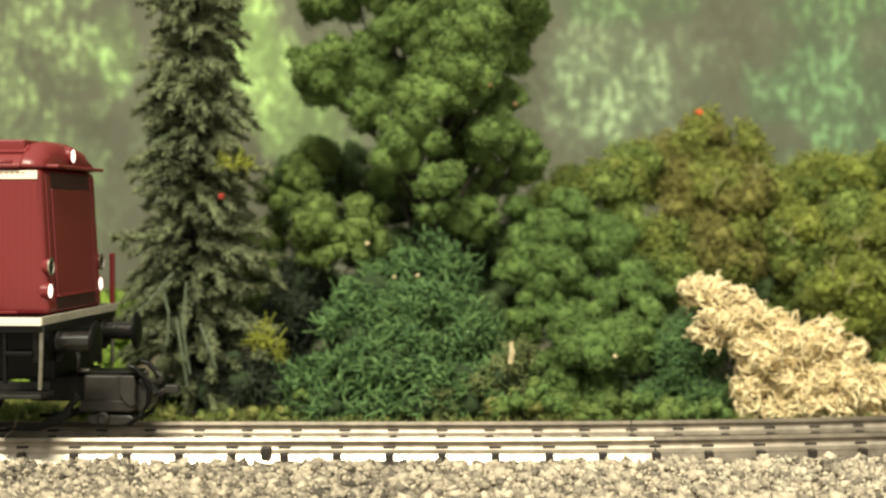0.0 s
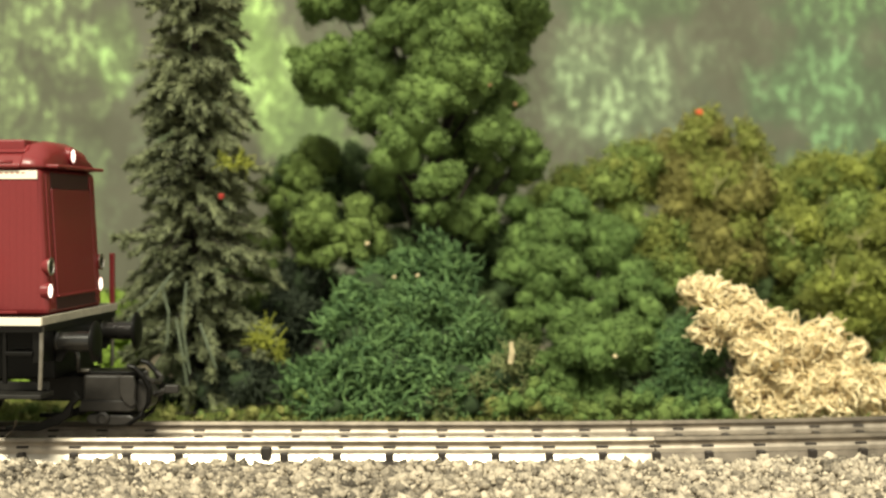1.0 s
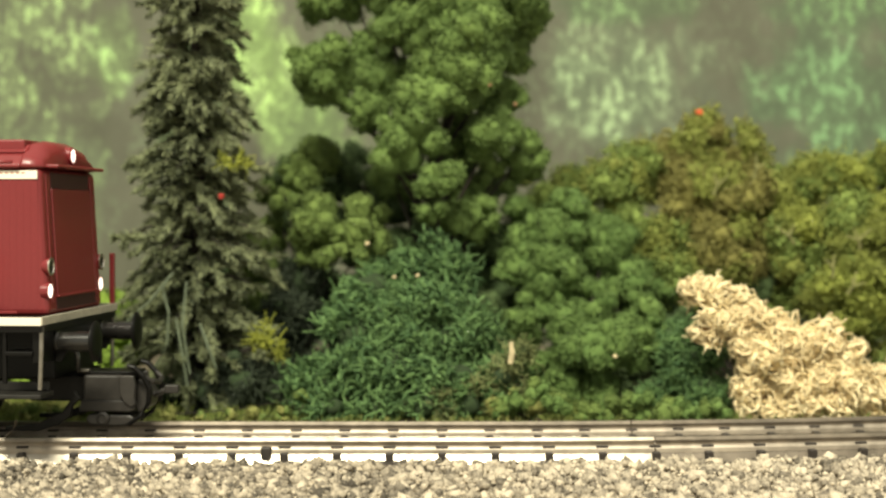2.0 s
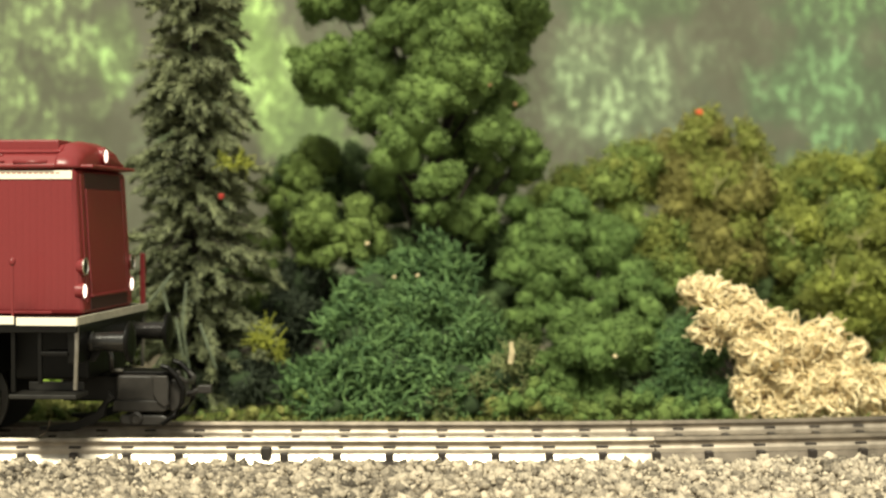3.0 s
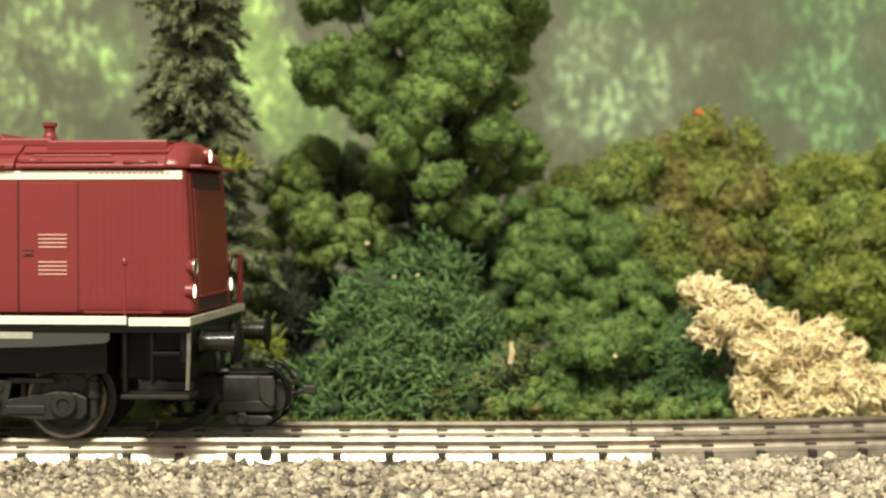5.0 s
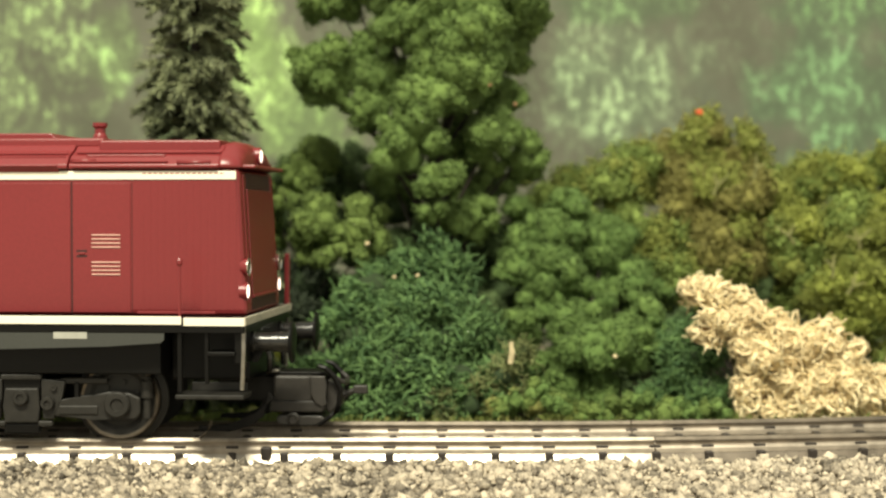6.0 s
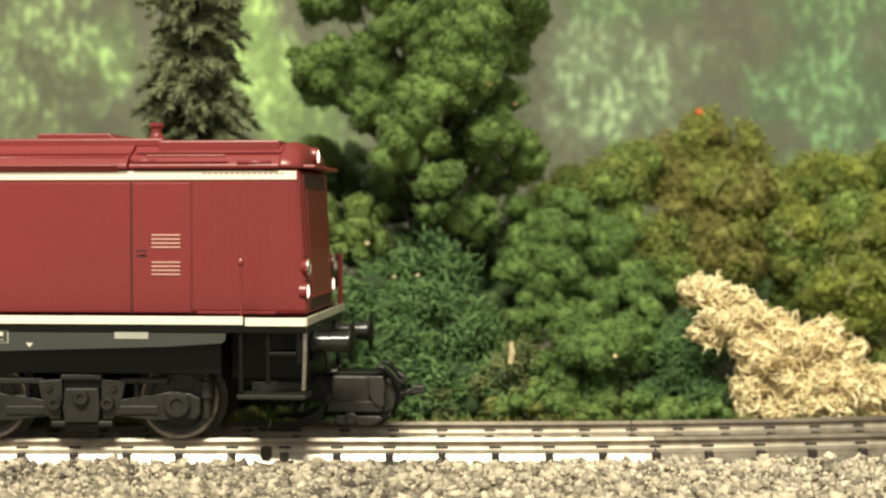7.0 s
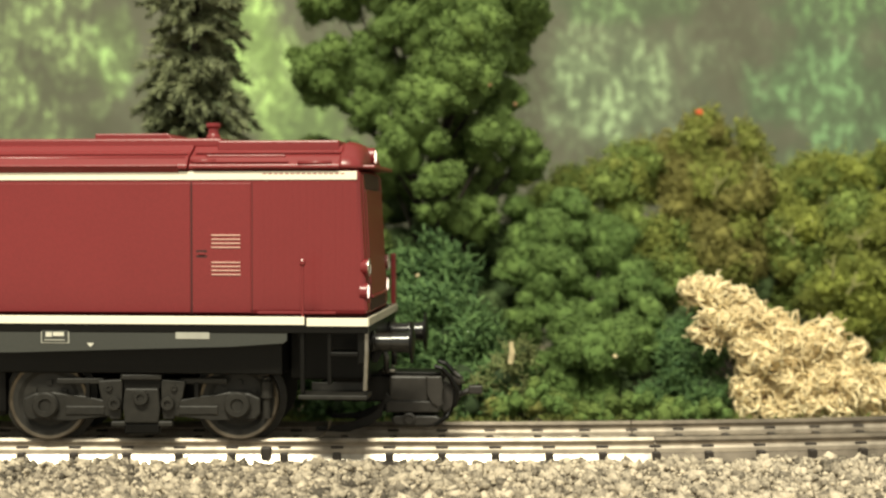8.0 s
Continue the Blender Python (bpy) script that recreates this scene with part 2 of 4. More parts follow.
def tubes(rng, starts, ways, length, radius, bend=0.6, steps=3):
    """Thin curling threads (three-sided) that set out from starts along ways: verts and faces (quads)."""
    n = len(starts)
    d = ways / np.linalg.norm(ways, axis=1)[:, None]
    L = length * rng.uniform(0.6, 1.3, n)
    R = radius * rng.uniform(0.7, 1.3, n)
    p, rings = starts.copy(), []
    for s in range(steps + 1):
        side = np.cross(d, np.array([0.3, 0.5, 0.81]))
        side /= np.linalg.norm(side, axis=1)[:, None] + 1e-9
        up = np.cross(side, d)
        r = R * (1 - 0.55 * s / steps)
        for k in range(3):
            a = 2 * math.pi * k / 3
            rings.append(p + (side * math.cos(a) + up * math.sin(a)) * r[:, None])
        d = d + rng.normal(scale=bend, size=(n, 3))
        d /= np.linalg.norm(d, axis=1)[:, None]
        p = p + d * (L / steps)[:, None]
    v = np.stack(rings, 1).reshape(-1, 3)
    f0 = []
    for s in range(steps):
        for k in range(3):
            a, b = s * 3 + k, s * 3 + (k + 1) % 3
            f0.append((a, b, b + 3, a + 3))
    f = np.array(f0)[None] + (np.arange(n) * 3 * (steps + 1))[:, None, None]
    return v, f.reshape(-1, 4)


# ---- the board, the room, the painted backdrop ----
def along(s):
    """Place and heading of the track's middle at distance s (mm): straight, then a curve that swings away."""
    if s < CURVE_X:
        return s, 0.0, 0.0
    a = (s - CURVE_X) / CURVE_R
    return CURVE_X + CURVE_R * math.sin(a), CURVE_R * (1 - math.cos(a)), a


def on_track(s, off):
    x, y, a = along(s)
    return x - off * math.sin(a), y + off * math.cos(a)


def structure(name, bm, mat, label, category):
    return tagged(part(name, bm, mat), label, category, kind="structure")


structure("ground", box(-260, 260, -330, 175, -18, 3.2, 0), BOARD, "grey-brown layout board under the track and scenery", "ground")


def backdrop_material():
    """A soft printed picture of a wooded slope: grey-green haze with leafy crowns."""
    m = bpy.data.materials.new("printed_forest")
    m.use_nodes = True
    t = m.node_tree
    n, l = t.nodes, t.links
    b = n["Principled BSDF"]
    b.inputs["Roughness"].default_value = 0.85
    co = n.new("ShaderNodeTexCoord")

    def math_node(op, a, c=None):
        x = n.new("ShaderNodeMath")
        x.operation = op
        for i, s in enumerate((a, c)):
            if s is None:
                continue
            if isinstance(s, (int, float)):
                x.inputs[i].default_value = s
            else:
                l.new(s, x.inputs[i])
        return x.outputs[0]

    def noise_node(scale, stretch, detail=3, rough=0.5):
        mp = n.new("ShaderNodeMapping")
        mp.inputs["Scale"].default_value = stretch
        l.new(co.outputs["Object"], mp.inputs["Vector"])
        x = n.new("ShaderNodeTexNoise")
        x.inputs["Scale"].default_value, x.inputs["Detail"].default_value, x.inputs["Roughness"].default_value = scale, detail, rough
        l.new(mp.outputs[0], x.inputs["Vector"])
        return x.outputs["Fac"]

    def ramp(v, lo, hi):
        x = n.new("ShaderNodeMapRange")
        x.interpolation_type = "SMOOTHSTEP"
        x.inputs["From Min"].default_value, x.inputs["From Max"].default_value = lo, hi
        l.new(v, x.inputs["Value"])
        return x.outputs[0]

    def blend(fac, a, c):
        x = n.new("ShaderNodeMix")
        x.data_type = "RGBA"
        l.new(fac, x.inputs["Factor"])
        for s, key in ((a, "A"), (c, "B")):
            if isinstance(s, tuple):
                x.inputs[key].default_value = (*s, 1)
            else:
                l.new(s, x.inputs[key])
        return x.outputs["Result"]

    sep = n.new("ShaderNodeSeparateXYZ")
    l.new(co.outputs["Object"], sep.inputs[0])
    X, Z = sep.outputs["X"], sep.outputs["Z"]
    wob = noise_node(90, (1, 1, 0.8), 4, 0.6)

    def crown(cx, cz, rx, rz, lean=0.0):
        dx = math_node("DIVIDE", math_node("ADD", math_node("SUBTRACT", X, cx), math_node("MULTIPLY", math_node("SUBTRACT", Z, cz), lean)), rx)
        dz = math_node("DIVIDE", math_node("SUBTRACT", Z, cz), rz)
        d = math_node("ADD", math_node("MULTIPLY", dx, dx), math_node("MULTIPLY", dz, dz))
        d = math_node("ADD", d, math_node("MULTIPLY", math_node("SUBTRACT", wob, 0.5), 3.6))
        return math_node("SUBTRACT", 1.0, ramp(d, 0.2, 1.5))

    leaf = ramp(noise_node(470, (1, 1, 0.66), 2, 0.5), 0.49, 0.61)
    fine = ramp(noise_node(900, (1, 1, 0.8), 2, 0.5), 0.40, 0.64)
    leaf2 = ramp(noise_node(105, (1, 1, 0.75), 4, 0.65), 0.38, 0.66)
    base = blend(ramp(noise_node(45, (1, 1, 0.7), 4, 0.6), 0.3, 0.7), HAZE_A, HAZE_B)
    base = blend(math_node("MULTIPLY", leaf, math_node("MULTIPLY", leaf2, 0.5)), base, HAZE_C)
    dabs = math_node("MULTIPLY", leaf2, 0.14)
    dabs = math_node("ADD", dabs, math_node("MULTIPLY", leaf, math_node("ADD", math_node("MULTIPLY", leaf2, 0.66), 0.10)))
    dabs = math_node("ADD", dabs, math_node("MULTIPLY", fine, math_node("MULTIPLY", leaf2, 0.28)))
    for (cx, cz, rx, rz, lean), dark, light in CROWNS:
        k = crown(cx * MM, cz * MM, rx * MM, rz * MM, lean)
        base = blend(k, base, blend(dabs, dark, light))
    l.new(base, b.inputs["Base Color"])
    return m


HAZE_A, HAZE_B, HAZE_C = (0.088, 0.089, 0.060), (0.140, 0.143, 0.100), (0.175, 0.225, 0.13)
# centre, half sizes and lean of each printed crown, its shaded and its sunlit green
CROWNS = [((-103, 75, 21, 30, 0.0), (0.100, 0.106, 0.068), (0.42, 0.60, 0.25)),
          ((-82, 79, 6, 11, 0.0), (0.115, 0.135, 0.075), (0.42, 0.64, 0.25)),
          ((-98, 44, 14, 18, 0.0), (0.12, 0.135, 0.085), (0.20, 0.27, 0.13)),
          ((-62, 60, 10, 30, 0.0), (0.12, 0.150, 0.080), (0.23, 0.33, 0.14)),
          ((-44, 76, 12, 25, 0.36), (0.185, 0.265, 0.098), (0.62, 0.92, 0.32)),
          ((-32, 58, 12, 12, 0.5), (0.14, 0.190, 0.085), (0.38, 0.58, 0.20)),
          ((46, 71, 19, 19, 0.1), (0.112, 0.136, 0.086), (0.42, 0.57, 0.31)),
          ((47, 91, 18, 7, 0.0), (0.09, 0.115, 0.066), (0.20, 0.31, 0.14)),
          ((62, 60, 11, 12, 0.0), (0.105, 0.115, 0.078), (0.19, 0.23, 0.14)),
          ((99, 66, 21, 21, 0.0), (0.085, 0.115, 0.066), (0.22, 0.39, 0.18)),
          ((102, 91, 22, 8, 0.0), (0.083, 0.105, 0.064), (0.18, 0.31, 0.13))]
structure("backdrop", box(-320, 320, 160, 162, 3.2, 260, 0), backdrop_material(), "soft printed forest picture board behind the scenery", "backdrop")


# ---- track ----
def swept(profile, off, s0, s1, step=3.0):
    bm = bmesh.new()
    rings, s = [], s0
    while s <= s1 + 0.01:
        rings.append([bm.verts.new((*on_track(s, off + u), v)) for u, v in profile])
        s += step
    for a, b in zip(rings, rings[1:]):
        for k in range(len(profile)):
            j = (k + 1) % len(profile)
            bm.faces.new((a[k], a[j], b[j], b[k]))
    bm.faces.new(rings[0][::-1])
    bm.faces.new(rings[-1])
    return bm


def both_sides(half):
    return [(u, RAIL_TOP + v) for u, v in half] + [(-u, RAIL_TOP + v) for u, v in half[::-1]]


RAIL_HEAD = both_sides([(0.26, 0.0), (0.32, -0.03), (0.54, -0.42), (0.52, -0.62), (0.26, -0.78)])
RAIL_BASE = both_sides([(0.24, -0.76), (0.19, -1.08), (0.62, -1.22), (0.82, -1.55), (0.84, -2.15)])
track = thing("track", pose(0, 0, 0), "model railway track with polished steel rails on dark sleepers", "track")
# the bright metal carrier strip below each rail shows between the sleepers
STRIP = [(0.7, 5.45), (-0.7, 5.45), (-1.5, 4.0), (1.5, 4.0)]
JOINT = 28.65
for off in (-8.25, 8.25):
    # a polished straight length, then a dull length in the curve, with a fine joint between
    for s0, s1, head, low in ((-140, JOINT - 0.1, RAILM if off < 0 else RAIL_DULL, CARRIER), (JOINT + 0.1, 150, RAIL_DULL, RAIL_DULL)):
        step = (s1 - s0) / 50
        rail = part("rail", swept(RAIL_HEAD, off, s0, s1, step), head, track)
        part("rail_foot", swept(RAIL_BASE, off, s0, s1, step), RAIL_FOOT, rail, "weathered brownish rail foot")
        part("rail_carrier", swept(STRIP, off, s0, s1, step), low, track)


def sleeper_bm():
    bm = prism([(-1.5, 3.2), (1.5, 3.2), (1.35, 4.5), (-1.35, 4.5)], -14.5, 14.5, 0.15)
    for off in (-8.25, 8.25):
        for side in (-1, 1):
            box(-0.55, 0.55, off + side * 1.35 - 0.55, off + side * 1.35 + 0.55, 4.3, 5.6, 0.12, 1, bm)
            box(-0.85, 0.85, off + side * 0.6 - 0.2, off + side * 0.6 + 0.2, 6.05, 6.42, 0.08, 1, bm)
    return bm


first = part("sleeper", sleeper_bm(), SLEEPER, track)
sleeper_mesh = first.data
for i in range(-19, 21):
    s = -0.15 + 7.2 * i
    x, y, a = along(s)
    ob = first if i == -19 else new("sleeper", sleeper_mesh)
    ob.parent = track
    ob.matrix_basis = pose(x * MM, y * MM, 0, 0, 0, math.degrees(a))
part("rail_joiner", box(-25.0, -23.5, -9.5, -8.6, 4.0, 6.4, 0.3), SLEEPER, track, "dark metal rail joiner")


def ballast():
    rng = np.random.default_rng(5)
    n = 40000
    s = rng.uniform(-68, 74, n)
    off = np.where(rng.random(n) < 0.86, rng.uniform(-46, -10.0, n), rng.uniform(9.5, 17, n))
    xy = np.array([on_track(a, b) for a, b in zip(s, off)])
    bank = np.clip((np.abs(off) - 10) / 4, 0, 1)
    heap = 0.5 * np.sin(xy[:, 0] * 0.42 + 1.0) + 0.4 * np.sin(xy[:, 0] * 0.93 + off * 0.5)
    z = 3.1 + bank * (2.3 * rng.uniform(-0.1, 1.0, n) + 0.35 * heap) - np.clip((np.abs(off) - 18) / 30, 0, 1) * 0.5
    size = rng.lognormal(-0.68, 0.38, n).clip(0.25, 1.2)
    z -= np.where(np.abs(off) < 15.3, 0.8, 0)
    v, f = crumbs(rng, np.column_stack([xy, z]), size, 0, 0.42)
    tagged(finish("ballast", mesh_from("ballast", v, f), STONE), "loose grey and beige granite gravel beside the track", "gravel", kind="stuff")


ballast()
# ---- the locomotive: x forward from its buffer beam, z up from the railhead ----
YAW, PITCH = -4.6, 0.0
loco = thing("diesel_locomotive", pose(-0.0516, 0, RAIL_TOP * MM, 0, PITCH, YAW),
             "wine-red model diesel locomotive with cream stripes on the track", "locomotive")
REAR = -84.0


def raked(bm):
    """Lean the nose back towards the roof."""
    for v in bm.verts:
        if v.co.x > -4:
            v.co.x -= (v.co.z - 17) * 0.055
    return bm


def hood():
    body = part("hood", raked(box(REAR + 2, -0.7, -12, 12, 16.9, 37.0, 0.9, 3)), RED, loco, "glossy wine-red hood")
    # recessed front panel with its frame
    part("front_panel", raked(box(-1.0, -0.45, -8.4, 8.4, 19.6, 34.2, 0.15)), RED, body)
    # dark strips paint the shade down both sides of the front panel
    for y in (-8.75, 8.75):
        part("panel_gap", raked(box(-0.9, -0.68, y - 0.3, y + 0.3, 19.4, 34.4, 0)), DARK_RED, body)
    for y in (-9.6, 9.6):
        part("front_post", raked(box(-0.9, -0.55, y - 0.7, y + 0.7, 18.6, 36.2, 0.12)), RED, body)
    # strip coloured dark for the shadow under the panel
    part("front_sill", raked(box(-0.9, -0.60, -8.6, 8.6, 17.6, 19.4, 0.1)), DARK_RED, body, "dark strip for the shade below the front panel")
    part("front_ledge", raked(box(-0.9, -0.15, -8.8, 8.8, 19.3, 19.7, 0.12)), RED, body)
    # dark colour stands for the shade under the eave; nothing is cut in
    part("number_recess", raked(box(-1.0, -0.60, -8.2, 8.2, 34.2, 36.4, 0.1)), DARK_RED, body, "dark strip for the shade below the front eave")
    part("eave", box(-2.6, 0.15, -10.2, 10.2, 37.0, 37.5, 0.2), RED, body)
    # raised doors and ribs of the side
    for side in (-1, 1):
        y = side * 12
        part("side_panel", box(-24.7, -16.7, min(y, y + side * 0.12), max(y, y + side * 0.12), 17.4, 35.0, 0.05), RED, body)
        part("side_panel", box(REAR + 2, -25.05, min(y, y + side * 0.12), max(y, y + side * 0.12), 17.4, 35.0, 0.05), RED, body)
        for i in range(14):
            x = -15.4 + i * 0.98
            part("rib", box(x, x + 0.5, min(y, y + side * 0.03), max(y, y + side * 0.03), 17.9, 35.0, 0.012, 1), RED, body)
        part("sill_strip", box(-15.8, -5.0, min(y, y + side * 0.22), max(y, y + side * 0.22), 17.2, 17.6, 0.08, 1), RED, body)
        part("upper_stripe", box(REAR + 2, -2.15, min(y, y + side * 0.16), max(y, y + side * 0.16), 35.45, 36.6, 0.04, 1), CREAM, body, "cream stripe")
        for k in range(15):
            x = -15.0 + k * 0.76
            part("lettering_dash", box(x, x + 0.52, *sorted((side * 12.14, side * 12.19)), 36.2, 36.36, 0), RIB_RED, body)
        for gx, w in ((-24.87, 0.2), (-16.5, 0.07)):
            part("panel_gap", box(gx - w / 2, gx + w / 2, min(y, y + side * 0.05), max(y, y + side * 0.05), 17.2, 35.2, 0), DARK_RED, body)
        for zc in (27.1, 23.4):
            for k in range(4):
                z = zc + (k - 1.5) * 0.55
                part("louvre", box(-22.1, -18.1, min(y, y + side * 0.24), max(y, y + side * 0.24), z - 0.10, z + 0.10, 0.04, 1), SILVER_RED, body)
        for z in (25.05, 25.75):
            part("handle_slot", box(-24.2, -22.7, min(y, y + side * 0.14), max(y, y + side * 0.14), z - 0.16, z + 0.16, 0, 1), DARK_RED, body, "dark slot of the door handle")
        part("door_handle", box(-23.9, -23.0, min(y, y + side * 0.3), max(y, y + side * 0.3), 25.22, 25.58, 0.08, 1), RED, body)
    return body


RIB_RED = material("faded_red_print", (0.42, 0.16, 0.12), 0.5, spread=0.1, bump=0)
SILVER_RED = material("light_louvre_edge", (0.58, 0.34, 0.28), 0.4, spread=0.1, bump=0)
hood_body = hood()


def roof():
    outline = [(-12.4, 36.9), (-12.4, 37.4), (-11.3, 38.7), (-9.2, 39.4), (-8.4, 40.2), (-3, 40.9), (3, 40.9),
               (8.4, 40.2), (9.2, 39.4), (11.3, 38.7), (12.4, 37.4), (12.4, 36.9)]
    r = part("roof", prism(outline, -25.2, -4.5, 0.15, "x"), RED, loco)
    # rounded front brow with the top lamp in it
    bm = bmesh.new()
    rings = []
    for i in range(9):
        t = i / 8
        k = math.sqrt(max(0.0, 1 - (0.96 * t) ** 2.2))
        rings.append([bm.verts.new((-4.5 + 2.9 * t, y * (0.86 + 0.14 * k), 37.0 + (z - 36.9) * (0.30 + 0.70 * k))) for y, z in outline])
    for a, b in zip(rings, rings[1:]):
        for j in range(len(outline)):
            jj = (j + 1) % len(outline)
            bm.faces.new((a[j], a[jj], b[jj], b[j]))
    bm.faces.new(rings[0][::-1])
    bm.faces.new(rings[-1])
    part("brow", bm, RED, r, smooth=True)
    big = [(y * 1.03, 36.9 + (z - 36.9) * 1.03) for y, z in outline]
    part("rear_roof", prism(big, REAR + 2, -25.3, 0.2, "x"), RED, r)
    for side in (-1, 1):
        lip = [(side * y, z) for y, z in ((11.9, 37.6), (12.9, 37.55), (13.0, 37.3), (12.2, 36.45), (11.9, 36.45))]
        part("gutter", prism(lip, REAR + 2, -26.6, 0.06, "x"), RED, r)
        part("roof_edge", rod([(REAR + 2, side * 11.55, 38.35), (-25.7, side * 11.55, 38.35)], 0.42, 16), RED, r, smooth=True)
        part("roof_edge", rod([(-21.8, side * 9.9, 39.1), (-5.4, side * 9.9, 39.1)], 0.32, 14), RED, r, smooth=True)
        part("roof_edge", rod([(-10.2, side * 12.25, 37.75), (-5.6, side * 12.1, 37.75)], 0.28, 14), RED, r, smooth=True)
        part("roof_edge", rod([(-25.0, side * 12.0, 38.0), (-21.5, side * 12.0, 38.0)], 0.28, 14), RED, r, smooth=True)
    part("roof_ledge", box(-22.0, -5.0, -9.0, 9.0, 39.4, 40.95, 0.25), RED, r)
    part("rear_ledge", box(REAR + 4, -21.4, -8.5, 8.5, 40.0, 41.3, 0.3), RED, r)
    part("roof_hatch", prism([(-40.0, 41.0), (-28.4, 41.0), (-29.6, 42.1), (-40.0, 42.1)], -6.5, 6.5, 0.2), RED, r)
    part("exhaust_stack", turned([(1.15, 41.2), (1.0, 42.0), (0.75, 42.4), (0.75, 43.1), (1.05, 43.4), (1.05, 43.9), (0.6, 43.9), (0.6, 43.2)], "z", 20, at=(-24.6, 0, 0)), RED, r)
    for side in (-1, 1):
        part("roof_strip", box(-24.6, -4.6, *sorted((side * 11.9, side * 12.75)), 37.05, 37.3, 0.08, 1), RED, r)
        part("roof_strip", box(-24.6, -11.5, *sorted((side * 11.2, side * 12.35)), 37.75, 38.0, 0.08, 1), RED, r)
        part("roof_strip", box(-24.6, -4.6, *sorted((side * 9.0, side * 10.6)), 39.05, 39.3, 0.08, 1), RED, r)
        part("roof_strip", box(REAR + 2, -25.6, *sorted((side * 9.4, side * 11.4)), 38.9, 39.15, 0.08, 1), RED, r)
        part("roof_rib", box(-23, -12, side * 11.0 - 0.5, side * 11.0 + 0.5, 38.4, 38.9, 0.15), RED, r)


roof()


def lamps():
    for y in (-11.2, 11.2):
        cup = part("upper_lamp", turned([(0.9, -1.0), (1.15, -0.2), (1.15, 0.05)], "x", 20, at=(-0.7, y, 23.6)), RED, loco)
        part("lamp_ring", turned([(1.0, 0.0), (1.26, 0.04), (1.26, 0.16), (1.0, 0.22), (0.95, 0.1)], "x", 24, at=(-0.7, y, 23.6)), SILVER, cup, "silver lamp ring")
        part("lamp_glass", turned([(0.95, 0.1), (0.5, 0.16), (0.1, 0.18)], "x", 20, at=(-0.7, y, 23.6)), GLASS, cup, "dark unlit lamp glass")
        cup = part("lower_lamp", turned([(1.15, -1.0), (1.15, 0.0), (1.05, 0.08)], "x", 20, at=(-0.8, y, 20.3)), RED, loco)
        part("lamp_glass", turned([(1.05, 0.05), (0.8, 0.12), (0.2, 0.15)], "x", 20, at=(-0.8, y, 20.3)), LAMP, cup, "warm white lit headlamp")
    cup = part("top_lamp", turned([(1.25, -2.2), (1.25, 0.0), (1.1, 0.1)], "x", 20, at=(-1.25, 0, 39.0)), RED, loco)
    part("lamp_glass", turned([(1.08, 0.05), (0.7, 0.18), (0.1, 0.22)], "x", 20, at=(-1.25, 0, 39.0)), LAMP, cup, "warm white lit headlamp")


lamps()


